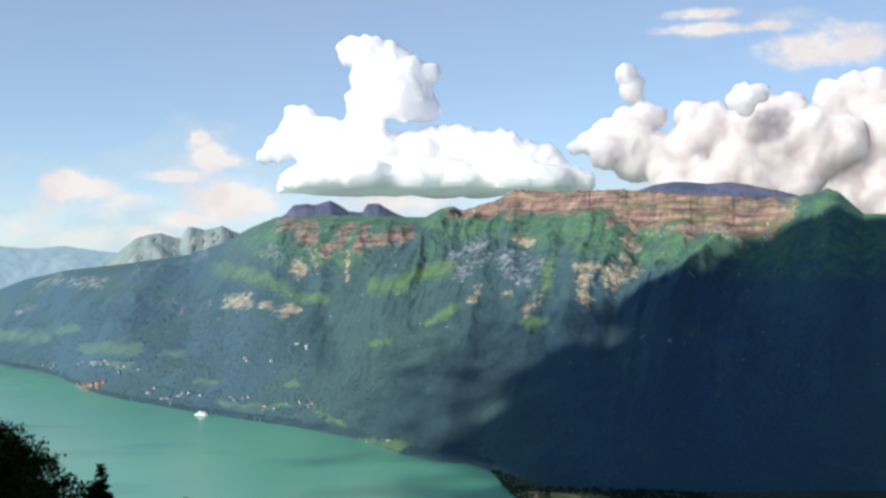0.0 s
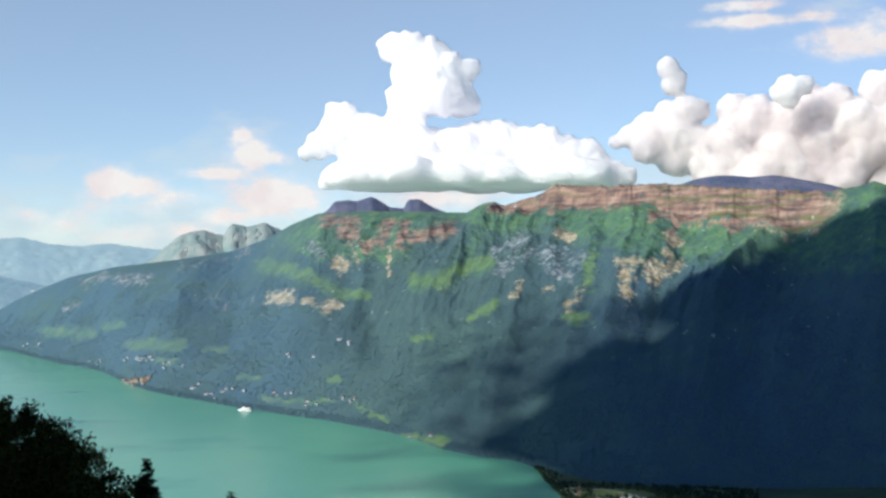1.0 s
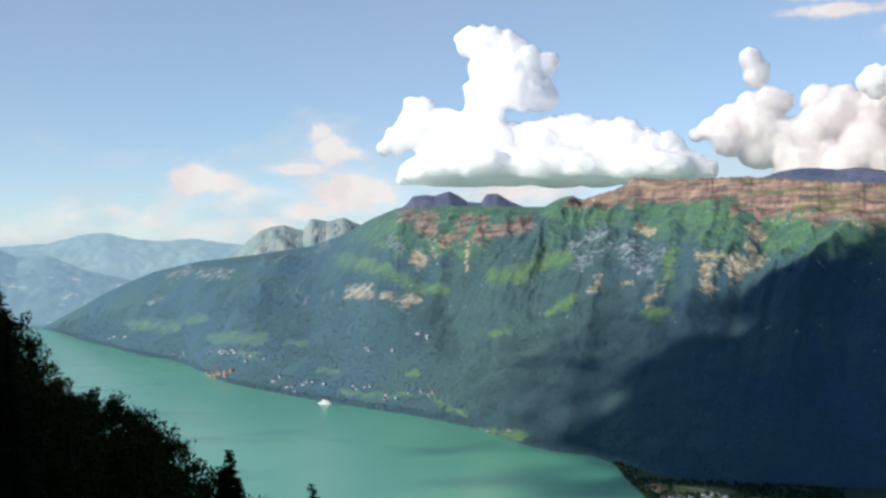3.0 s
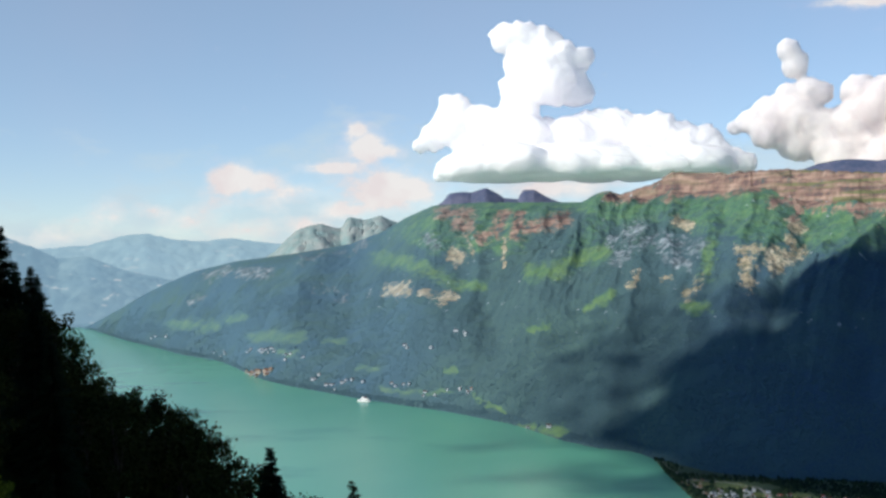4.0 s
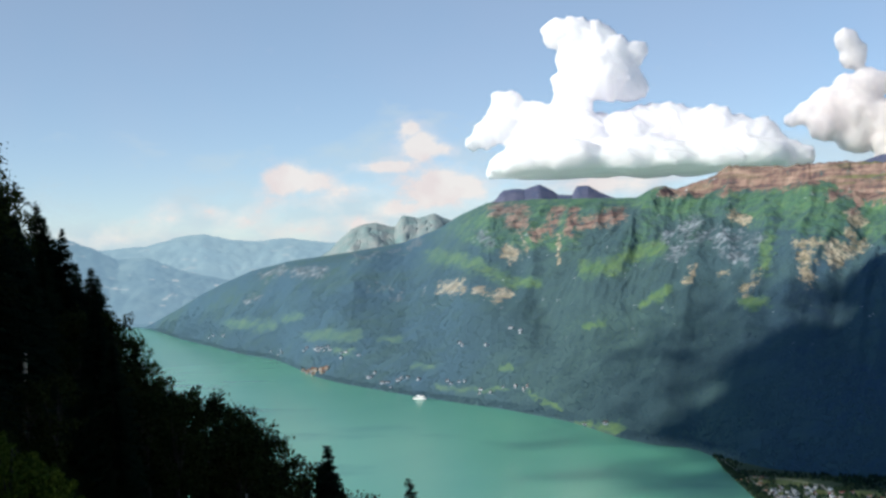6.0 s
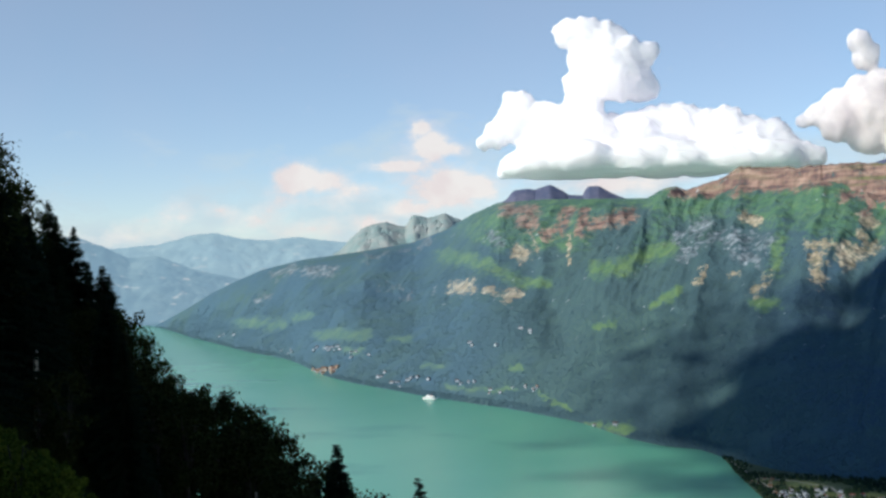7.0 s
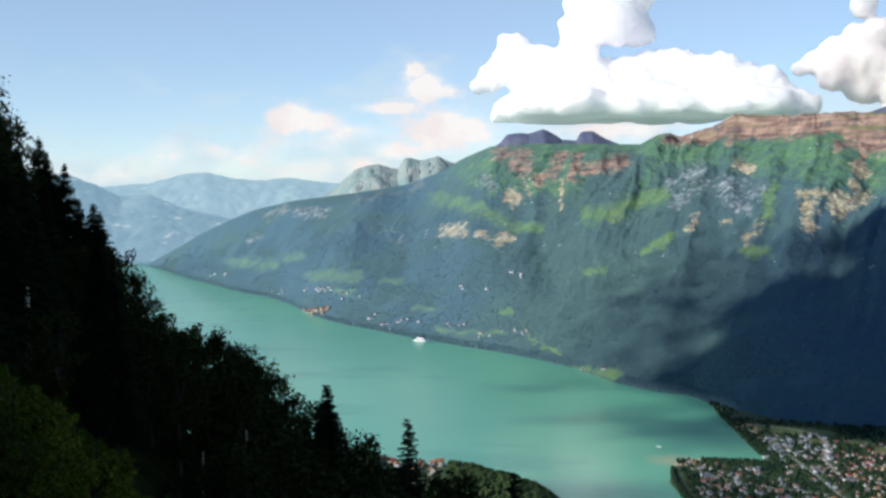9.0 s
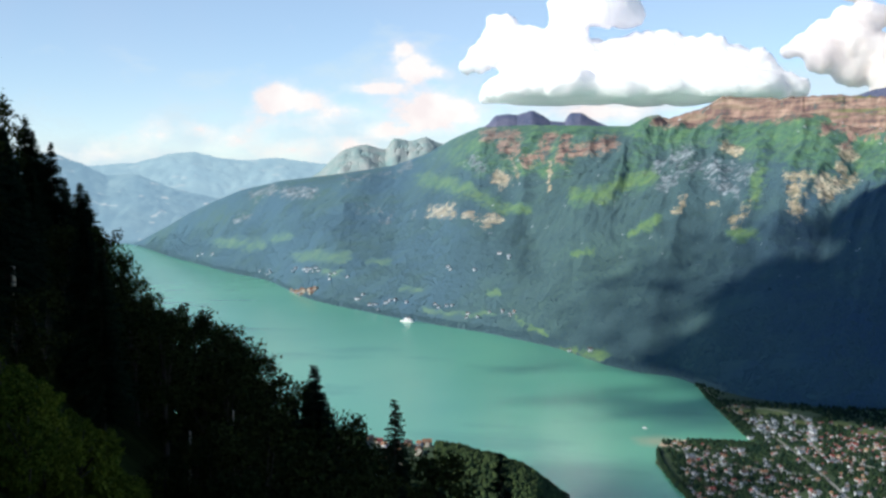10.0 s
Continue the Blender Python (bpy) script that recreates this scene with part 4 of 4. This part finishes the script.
    plant(CONIFERS if kind else BROADS, p.x, p.y, h, plant.rng.uniform(0, 6.28))
    placed += 1
    if placed >= 250:
        break

# ---- undergrowth and odd stems on the near slope ----
SHRUBS = [broadleaf(300 + i, 4.0, 2.6, 0.13, SHRUB, 120) for i in range(3)]
for s in SHRUBS:
    tagged(s, "yellow-green leafy shrub on the steep slope", "shrub", "shrubs on the slope")
    s.name = "shrub"
srng = random.Random(9)
placed = 0
while placed < 120:
    a, d = srng.uniform(-35, -16), srng.uniform(30, 64)
    p = at(a, d)
    h = srng.uniform(2.0, 4.5)
    z = float(slope_height(np.array(p.x), np.array(p.y)))
    if math.degrees(math.atan2(z + h - EYE, d)) > -7.2 - (a + 32) * 0.5:
        continue
    m = Matrix.Translation((p.x, p.y, z)) @ Matrix.Rotation(srng.uniform(0, 6.28), 4, "Z") @ Matrix.Diagonal((h / 4, h / 4, h / 4, 1))
    if placed < 3:
        SHRUBS[placed].matrix_basis = m
    else:
        copy_thing(SHRUBS[placed % 3], m)
    placed += 1


def stem(name, az, el, d, height, r, label, category, shown, cap=False):
    p = at(az, d)
    z = EYE + d * math.tan(radians(el)) - height
    z = min(z, float(slope_height(np.array(p.x), np.array(p.y))) - 0.3)
    height = EYE + d * math.tan(radians(el)) - z
    bm = bmesh.new()
    last = Vector((0, 0, 0))
    for i in range(1, 6):
        q = Vector((0.02 * i * math.sin(az), 0.02 * i, height * i / 5))
        tube(bm, last, q, r * (1.25 - 0.06 * i), r * (1.2 - 0.06 * i), 9)
        last = q
    thing = new(name)
    part("shaft", bm, POST, thing)
    if cap:
        bm = bmesh.new()
        tube(bm, last, last + Vector((0, 0, 0.18)), r * 1.25, r * 0.3, 9)
        part("cap", bm, POST, thing)
    thing.location = (p.x, p.y, z)
    tagged(thing, label, category)
    for da in (-1.2, 0.2, 1.3):
        q = at(az + da, d - 5)
        g = float(slope_height(np.array(q.x), np.array(q.y)))
        tall = 1.15 * (EYE + (d - 5) * math.tan(radians(el - shown)) - g)
        copy_thing(BROADS[int(da * 7) % 5], Matrix.Translation((q.x, q.y, g)) @ Matrix.Rotation(az * 3 + da, 4, "Z") @ Matrix.Diagonal((tall / 14, tall / 14, tall / 15, 1)))


stem("wooden_post", *STEMS[0][:3], 9, 0.17, "weathered grey wooden post standing in the slope", "post", STEMS[0][3], True)
for trunk_az, trunk_el, trunk_d, trunk_shown in STEMS[1::2]:
    stem("dead_trunk", trunk_az, trunk_el, trunk_d, 9, 0.06, "bare pale dead tree trunk among the firs", "tree trunk", trunk_shown)


# ---- woods, as far as nobody could count them ----
def scatter(name, spots, material, label, seed, sides=5, lean=0.15):
    """Small far trees: spots are (place, height, width); each a ragged cone or dome."""
    rng = np.random.default_rng(seed)
    n = len(spots)
    p = np.array([s[0] for s in spots], float)
    h, w = np.array([s[1] for s in spots])[:, None], np.array([s[2] for s in spots])[:, None]
    ang = np.linspace(0, 2 * np.pi, sides, endpoint=False)[None, :] + rng.uniform(0, 6, (n, 1))
    verts = np.zeros((n, 2 * sides + 1, 3))
    for k, (rr, zz) in enumerate(((0.55, -0.15), (0.5, 0.42))):
        jit = rng.uniform(0.7, 1.25, (n, sides))
        verts[:, k * sides:(k + 1) * sides, 0] = p[:, :1] + np.cos(ang) * w * rr * jit
        verts[:, k * sides:(k + 1) * sides, 1] = p[:, 1:2] + np.sin(ang) * w * rr * jit
        verts[:, k * sides:(k + 1) * sides, 2] = p[:, 2:] + h * (zz + rng.uniform(-0.08, 0.08, (n, sides)))
    verts[:, -1] = p
    verts[:, -1, 2:] += h
    faces = []
    for i in range(sides):
        j = (i + 1) % sides
        faces += [[i, j, sides + j], [i, sides + j, sides + i], [sides + i, sides + j, 2 * sides]]
    faces = (np.array(faces)[None] + (np.arange(n) * (2 * sides + 1))[:, None, None]).reshape(-1, 3)
    ob = mesh_from(name, verts.reshape(-1, 3), faces, material, smooth=True)
    return tagged(ob, label, "trees", kind="stuff")


def ridge_woods():
    rng = np.random.default_rng(5)
    n = 60000
    az = rng.uniform(-25.5, 23, n)
    v = rng.uniform(0.005, 0.75, n) ** 1.15
    rb, rc = np.interp(az, foot_az, foot_r), np.interp(az, crest_az, crest_r)
    r = rb + v * (rc - rb)
    z = ridge_height(az, r)
    el = np.degrees(np.arctan2(z - EYE, r))
    x, y = r * np.sin(np.radians(az)), r * np.cos(np.radians(az))
    clump = fbm(x / 70, y / 70, 4, 71)
    keep = (strokes(az, el, MEADOWS + LAWNS) < 0.4) & (strokes(az, el, CRAGS + SCARS) < 0.4) & (strokes(az, el, SLABS) < 0.5) & (clump > -0.25 + 0.6 * step(0.45, 0.8, v))
    spots = [((x[i], y[i], z[i]), rng.uniform(0.9, 2.1), rng.uniform(1.2, 2.2)) for i in np.nonzero(keep)[0]]
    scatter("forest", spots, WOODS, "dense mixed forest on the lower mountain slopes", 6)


ridge_woods()

# the wooded knoll on this side of the lake
KNOLL = [(-16, -13.3), (-13, -13.9), (-10.7, -14.0), (-9.2, -14.25), (-7.7, -14.65), (-6.4, -15.1), (-5.4, -15.7), (-4.6, -16.4), (-4.0, -17.4), (-3.4, -19.5), (-2.6, -24)]
kn_az, kn_el = np.array(KNOLL).T


def knoll_height(az, r):
    top = EYE + 690 * np.tan(np.radians(np.interp(az, kn_az, kn_el)))
    return top * np.where(top > 0, 1 - ((r - 690) / 105) ** 2, 1) + 2.0 * fbm(az * 0.8, r / 60, 3, 81)


n, m = 120, 60
A, D = np.meshgrid(np.linspace(-16, -2.6, n), np.linspace(570, 810, m), indexing="ij")
Z = np.maximum(knoll_height(A, D), -5)
tagged(mesh_from("ground_knoll", np.stack([(D * np.sin(np.radians(A))).ravel(), (D * np.cos(np.radians(A))).ravel(), Z.ravel()], 1), grid_faces(n, m)[:, ::-1], PLAIN, smooth=True), "low wooded hill on the near shore", "ground", kind="structure")
rng = np.random.default_rng(12)
spots = []
for _ in range(6500):
    a, r = rng.uniform(-15.8, -3.6), rng.uniform(590, 785)
    z = float(knoll_height(np.array(a), np.array(r)))
    if z > 1 and not (-14.4 < a < -10.6 and r > 590):
        spots.append((at(a, r, z), rng.uniform(2.0, 4.2), rng.uniform(2.2, 3.8)))
scatter("knoll_woods", spots, GROVE, "broadleaf woods covering the low hill", 13, 6)


# ---- houses ----
def house(wall, roof, length, width, eaves, pitch, seed):
    """A gabled house with eaves, a chimney and dark windows."""
    thing = new("house")
    bm = bmesh.new()
    l, w, rise = length / 2, width / 2, pitch * width / 2
    pts = [(-l, -w, -0.8), (l, -w, -0.8), (l, w, -0.8), (-l, w, -0.8), (-l, -w, eaves), (l, -w, eaves), (l, w, eaves), (-l, w, eaves), (-l, 0, eaves + rise), (l, 0, eaves + rise)]
    vs = [bm.verts.new(p) for p in pts]
    for f in ((0, 1, 5, 4), (2, 3, 7, 6), (1, 2, 6, 9, 5), (3, 0, 4, 8, 7), (3, 2, 1, 0)):
        bm.faces.new([vs[i] for i in f])
    part("wall", bm, wall, thing)
    bm = bmesh.new()
    o, t = 0.35, 0.18
    for side in (-1, 1):
        lo, hi = Vector((0, side * (w + o), eaves - o * pitch)), Vector((0, 0, eaves + rise))
        q = [Vector((sx * (l + o), p.y, p.z + dz)) for dz in (0.02, t) for p in (lo, hi) for sx in (-1, 1)]
        vs = [bm.verts.new(p) for p in q]
        for f in ((0, 1, 3, 2), (4, 6, 7, 5), (0, 4, 5, 1), (2, 3, 7, 6), (0, 2, 6, 4), (1, 5, 7, 3)):
            bm.faces.new([vs[i] for i in f])
    bmesh.ops.recalc_face_normals(bm, faces=bm.faces)
    rf = part("roof", bm, roof, thing)
    bm = bmesh.new()
    bmesh.ops.create_cube(bm, size=1, matrix=Matrix.Translation((l * 0.4, w * 0.3, eaves + rise)) @ Matrix.Diagonal((0.35, 0.35, 1.0, 1)))
    part("chimney", bm, wall, rf)
    for side in (-1, 1):
        for i in range(max(2, int(length / 1.8))):
            x = -l + (i + 0.5) * length / max(2, int(length / 1.8))
            bm = bmesh.new()
            bmesh.ops.create_cube(bm, size=1, matrix=Matrix.Translation((x, side * w, eaves * 0.55)) @ Matrix.Diagonal((0.5, 0.06, 0.7, 1)))
            part("window", bm, GLASS, thing)
    return thing


KINDS = []
names = ("red", "brown", "grey", "orange")
walls = ("white", "cream", "timber")
for i, (wi, ri, l, w, e) in enumerate(((0, 0, 5.5, 4.2, 2.6), (0, 1, 6.5, 4.5, 3.0), (1, 0, 5.0, 4.0, 2.4), (2, 1, 5.5, 4.5, 2.6), (0, 2, 8.0, 4.6, 3.2), (1, 3, 6.0, 4.4, 2.8), (0, 3, 5.0, 3.8, 2.5), (0, 2, 13.0, 6.0, 3.6))):
    h = house(WALLS[wi], ROOFS[ri], l, w, e, 0.75 if i != 7 else 0.25, i)
    tagged(h, "%s house with a %s gabled roof" % (("white-rendered", "cream", "dark timber")[wi], names[ri]), "house", "houses of the valley")
    KINDS.append(h)
taken = set()
hrng = random.Random(21)


def settle(place, kinds, turn=None, scale=1.0):
    i = hrng.choice(kinds)
    m = Matrix.Translation(place) @ Matrix.Rotation(hrng.uniform(0, 6.28) if turn is None else turn + hrng.choice((0, math.pi / 2)), 4, "Z") @ Matrix.Diagonal((scale, scale, scale, 1))
    if i in taken:
        return copy_thing(KINDS[i], m)
    taken.add(i)
    KINDS[i].matrix_basis = m
    return KINDS[i]


# the town on the delta: quarters by bearing, distance, spread and number, with their usual roofs
homes = []
for a0, a1, r0, r1, count, kinds in ((1.9, 5.0, 800, 945, 46, (1, 1, 2, 3, 4, 4, 6)), (4.6, 12.5, 760, 960, 80, (0, 1, 1, 3, 4, 4, 5, 7)), (5.2, 8.3, 985, 1085, 44, (1, 1, 4, 4, 7, 7)), (7.6, 12.5, 935, 1020, 58, (0, 2, 0, 5, 6, 0)), (1.1, 2.4, 940, 962, 7, (5, 6, 1)), (3.8, 5.0, 1075, 1130, 8, (5, 3, 6))):
    tries = 0
    while count and tries < 4000:
        tries += 1
        a, r = hrng.uniform(a0, a1), hrng.uniform(r0, r1)
        if a < 1.0 + (1 - step(800, 960, r)) * 1.3 or (r > 960 and a < 5.3 - (r - 970) * 0.013):
            continue
        p = at(a, r, 1.2)
        if any((p - q).length < 6.0 for q in homes):
            continue
        homes.append(p)
        settle(p, kinds, 0.4, hrng.uniform(0.45, 0.85))
        count -= 1

def roofscape(count):
    """The small houses of the back rows, joined: each a gabled body with two roof slopes."""
    verts, faces, slots = [], [], []
    tries = 0
    while count and tries < 9000:
        tries += 1
        a, r = hrng.uniform(2.0, 13.0), hrng.uniform(760, 1070)
        if a < 1.2 + float(1 - step(800, 960, r)) * 1.3 or (r > 955 and a < 6.0 - (r - 970) * 0.012):
            continue
        p = at(a, r, 1.2)
        if any(abs(p.x - q.x) + abs(p.y - q.y) < 4.2 for q in homes):
            continue
        homes.append(p)
        l, w, e = hrng.uniform(1.1, 2.3), hrng.uniform(0.9, 1.4), hrng.uniform(1.0, 1.7)
        t = 0.4 + hrng.choice((0, math.pi / 2)) + hrng.uniform(-0.2, 0.2)
        c, s, o = math.cos(t), math.sin(t), len(verts)
        for x, y, z in ((-l, -w, -0.5), (l, -w, -0.5), (l, w, -0.5), (-l, w, -0.5), (-l, -w, e), (l, -w, e), (l, w, e), (-l, w, e), (-l, 0, e + w * 0.8), (l, 0, e + w * 0.8)):
            verts.append((p.x + c * x - s * y, p.y + s * x + c * y, p.z + z))
        red = 0 if a > 7.5 and r > 900 and hrng.random() < 0.8 else hrng.choice((1, 1, 2, 2, 3, 0))
        for f, m in (((0, 1, 5, 4), 0), ((2, 3, 7, 6), 0), ((1, 2, 6, 9, 5), 0), ((3, 0, 4, 8, 7), 0), ((4, 5, 9, 8), 1 + red), ((6, 7, 8, 9), 1 + red)):
            faces.append([o + i for i in f])
            slots.append(m)
        count -= 1
    ob = mesh_from("town_houses", verts, faces, WALLS[3])
    for m in ROOFS:
        ob.data.materials.append(m)
    ob.data.polygons.foreach_set("material_index", slots)
    tagged(ob, "crowded small gabled houses of the town", "houses", kind="stuff")


roofscape(230)


VERGES = []     # points along the roads, kept clear of trees


def lane(name, way, width, material, label, z=1.3):
    """A flat strip along a way of bearings and distances."""
    pts = [at(a, r, z) for a, r in way]
    if material is ROAD:
        VERGES.extend(p.lerp(q, i / 12) for p, q in zip(pts, pts[1:]) for i in range(12))
    bm = bmesh.new()
    rows = []
    for i, p in enumerate(pts):
        d = (pts[min(i + 1, len(pts) - 1)] - pts[max(i - 1, 0)]).normalized()
        n = Vector((-d.y, d.x, 0)) * width / 2
        rows.append([bm.verts.new(p + n + Vector((0, 0, h))) for h in (0,)] + [bm.verts.new(p - n)] + [bm.verts.new(p - n - Vector((0, 0, 0.2))), bm.verts.new(p + n - Vector((0, 0, 0.2)))])
    for a, b in zip(rows, rows[1:]):
        for i in range(4):
            bm.faces.new((a[i], b[i], b[(i + 1) % 4], a[(i + 1) % 4]))
    bmesh.ops.recalc_face_normals(bm, faces=bm.faces)
    return tagged(part(name, bm, material), label, name.split("_")[0], kind="structure")


lane("road_shore", [(2.9, 1215), (4.0, 1130), (5.2, 1060), (6.6, 990), (7.6, 940), (8.8, 880), (10.5, 800)], 2.2, ROAD, "pale road along the shore through the town")
lane("road_field", [(4.0, 1130), (6.0, 1120), (7.6, 1100), (8.2, 1050), (8.0, 1000), (8.6, 950), (12.5, 905)], 2.0, ROAD, "pale lane at the foot of the mountain")
lane("road_spit", [(1.3, 945), (2.2, 925), (3.4, 905), (5.0, 890), (7.0, 885), (9.0, 878)], 2.2, ROAD, "pale road out to the spit")
lane("ground_beach", [(0.95, 945), (1.1, 958), (1.7, 967), (2.3, 969)], 7.0, SAND, "pale gravel beach at the tip of the spit", 1.36)

# mown fields between the lake and the foot of the mountain: bearing, distance, breadth in degrees, depth
FIELDS = [(4.6, 1110, 1.2, 30), (6.2, 1108, 1.7, 36), (7.6, 1068, 1.1, 24), (9.6, 1072, 1.2, 26), (11.4, 1046, 2.2, 36), (5.5, 1058, 0.6, 18)]
for fa, fr, fw, fd in FIELDS:
    lane("ground_field", [(fa - fw / 2, fr - 4), (fa - fw / 4, fr + 3), (fa, fr + 1), (fa + fw / 4, fr - 2), (fa + fw / 2, fr + 4)], fd * 0.8, FIELD, "yellow-green mown field on the delta", 1.24)

# hamlets along the far shore and up the slope: bearing and angle of height
for a, e, count, spread, kinds in ((-17.5, -6.12, 18, 0.8, (5, 6, 5)), (-17.2, -5.0, 14, 0.7, (4, 4, 7)), (-15.6, -5.3, 4, 0.5, (4,)), (-12.6, -6.6, 4, 0.6, (4, 1)), (-10.2, -6.9, 4, 0.6, (4, 1)), (-6.9, -7.2, 6, 0.35, (6, 5, 1)), (-8.4, -7.3, 4, 0.8, (1, 0)),
                              (-19.3, -5.1, 4, 0.7, (4,)), (-13.8, -6.9, 4, 0.5, (4, 1)), (-7.2, -4.3, 3, 0.4, (4,)), (-9.1, -5.0, 3, 0.9, (4,)), (-22.5, -4.2, 4, 0.8, (4,)), (-14.6, -6.4, 3, 0.6, (4, 1)), (-3.2, -9.0, 3, 0.6, (1, 3))):
    for _ in range(count):
        aa, ee = a + hrng.uniform(-spread, spread), e + hrng.uniform(-0.16, 0.16)
        settle(on_slope(aa, ee) + Vector((0, 0, 0.3)), kinds, None, hrng.uniform(0.75, 1.1) * (1.7 if a < -16 and e < -6 else 1.0))
# roofs on the knoll
for _ in range(20):
    a, r = hrng.uniform(-14.2, -10.8), hrng.uniform(630, 715)
    settle(at(a, r, float(knoll_height(np.array(a), np.array(r))) + 0.4), (5, 2, 3, 6), None, hrng.uniform(0.9, 1.2))

# trees between the houses, along the spit and the shore
spots = []
for _ in range(7000):
    a, r = hrng.uniform(0.7, 13.5), hrng.uniform(740, 1150)
    if a < 1.0 + float(1 - step(800, 960, r)) * 1.1 or (r > 965 and a < 5.6 - (r - 970) * 0.0125):
        continue
    p = at(a, r, 1.2)
    near = min((p.x - q.x) ** 2 + (p.y - q.y) ** 2 for q in homes) ** 0.5
    if near < 3.1 or min((p.x - q.x) ** 2 + (p.y - q.y) ** 2 for q in VERGES) < 14 or float(fbm(np.array(p.x / 45), np.array(p.y / 45), 3, 91)) < -0.3 or any(abs((a - fa) / fw) < 0.5 and abs(r - fr) < fd / 2 for fa, fr, fw, fd in FIELDS):
        continue
    spots.append((p, hrng.uniform(1.8, 4.2), hrng.uniform(1.8, 3.6)))
for _ in range(420):
    a = hrng.uniform(2.2, 5.4)
    spots.append((at(a, hrng.uniform(953, 967), 1.2), hrng.uniform(2.5, 5), hrng.uniform(2.5, 4)))
bay = [at(a, r, 1.0) for a, r in SHORE[:6]]
for _ in range(520):
    i, t = hrng.randrange(5), hrng.random()
    p = bay[i].lerp(bay[i + 1], t)
    n = Vector((bay[i + 1].y - bay[i].y, bay[i].x - bay[i + 1].x, 0)).normalized()
    n = n if n.x > 0 else -n
    p = p + n * abs(hrng.gauss(2, 8))
    if min((p.x - q.x) ** 2 + (p.y - q.y) ** 2 for q in homes) > 9:
        spots.append((p, hrng.uniform(1.6, 3.6), hrng.uniform(2.0, 3.6)))
for _ in range(200):
    t = hrng.random()
    spots.append((at(0.75 + 1.5 * t * t, 930 - 125 * t + hrng.uniform(-3, 6), 1.0), hrng.uniform(2.5, 5), hrng.uniform(2.5, 4)))
scatter("grove", spots, GROVE, "leafy trees between the houses and along the spit", 15, 6)


spots = []
A = rng.uniform(-25, 2.5, 2600)
D = np.interp(A, foot_az, foot_r) + rng.uniform(1, 22, 2600)
H = ridge_height(A, D)
open_land = strokes(A, np.degrees(np.arctan2(H - EYE, D)), MEADOWS) > 0.4
for a, r, z in zip(A[~open_land], D[~open_land], H[~open_land]):
    spots.append((at(a, r, z), hrng.uniform(1.4, 3.2), hrng.uniform(1.6, 3.0)))
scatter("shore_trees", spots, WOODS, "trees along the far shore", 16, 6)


# ---- the lake steamer off the far shore ----
def steamer():
    ship = new("passenger_ship")
    bm = bmesh.new()
    prof = [(-11, 1.2), (-9, 2.2), (-4, 2.6), (3, 2.6), (8, 1.7), (11.5, 0.05)]
    rows = []
    for x, w in prof:
        rows.append([bm.verts.new((x, s * w * k, z)) for s, k, z in ((-1, 0.7, -0.8), (-1, 1, 1.5), (1, 1, 1.5), (1, 0.7, -0.8))])
    for a, b in zip(rows, rows[1:]):
        for i in range(4):
            bm.faces.new((a[i], b[i], b[(i + 1) % 4], a[(i + 1) % 4]))
    bm.faces.new(rows[0])
    bm.faces.new(rows[-1][::-1])
    bmesh.ops.recalc_face_normals(bm, faces=bm.faces)
    part("hull", bm, PAINT, ship)
    for name, x0, x1, w, z0, z1, mat in (("main_cabin", -8.5, 6, 2.2, 1.5, 3.3, PAINT), ("upper_deck", -7.5, 4, 2.0, 3.3, 4.9, PAINT), ("bridge", 1, 3.4, 1.5, 4.9, 6.2, PAINT), ("window_band", -8, 5.5, 2.23, 2.1, 2.8, GLASS)):
        bm = bmesh.new()
        bmesh.ops.create_cube(bm, size=1, matrix=Matrix.Translation(((x0 + x1) / 2, 0, (z0 + z1) / 2)) @ Matrix.Diagonal((x1 - x0, 2 * w, z1 - z0, 1)))
        bmesh.ops.bevel(bm, geom=bm.edges, offset=0.12, segments=1, affect="EDGES")
        part(name, bm, mat, ship)
    bm = bmesh.new()
    tube(bm, Vector((-2.5, 0, 4.9)), Vector((-2.8, 0, 7.4)), 0.7, 0.6, 10)
    part("funnel", bm, ROOFS[0], ship, "red funnel")
    ship.matrix_world = Matrix.Translation(at(-12.1, 1722, 0.1)) @ Matrix.Rotation(radians(163), 4, "Z")
    tagged(ship, "white passenger ship on the turquoise lake near the shore", "ship")


steamer()


def motorboat():
    boat = new("motorboat")
    bm = bmesh.new()
    rows = []
    for x, w in ((-2.2, 0.7), (-1, 0.85), (0.8, 0.75), (2.4, 0.04)):
        rows.append([bm.verts.new((x, s * w * k, z)) for s, k, z in ((-1, 0.6, -0.3), (-1, 1, 0.5), (1, 1, 0.5), (1, 0.6, -0.3))])
    for a, b in zip(rows, rows[1:]):
        for i in range(4):
            bm.faces.new((a[i], b[i], b[(i + 1) % 4], a[(i + 1) % 4]))
    bm.faces.new(rows[0])
    bm.faces.new(rows[-1][::-1])
    bmesh.ops.recalc_face_normals(bm, faces=bm.faces)
    part("hull", bm, PAINT, boat)
    bm = bmesh.new()
    bmesh.ops.create_cube(bm, size=1, matrix=Matrix.Translation((0, 0, 0.8)) @ Matrix.Diagonal((1.5, 1.1, 0.7, 1)))
    bmesh.ops.bevel(bm, geom=bm.edges, offset=0.1, segments=1, affect="EDGES")
    part("cabin", bm, PAINT, boat)
    boat.matrix_world = Matrix.Translation(at(0.05, 1015, 0.05)) @ Matrix.Rotation(radians(165), 4, "Z")
    tagged(boat, "small white motorboat on the open lake", "boat")


motorboat()
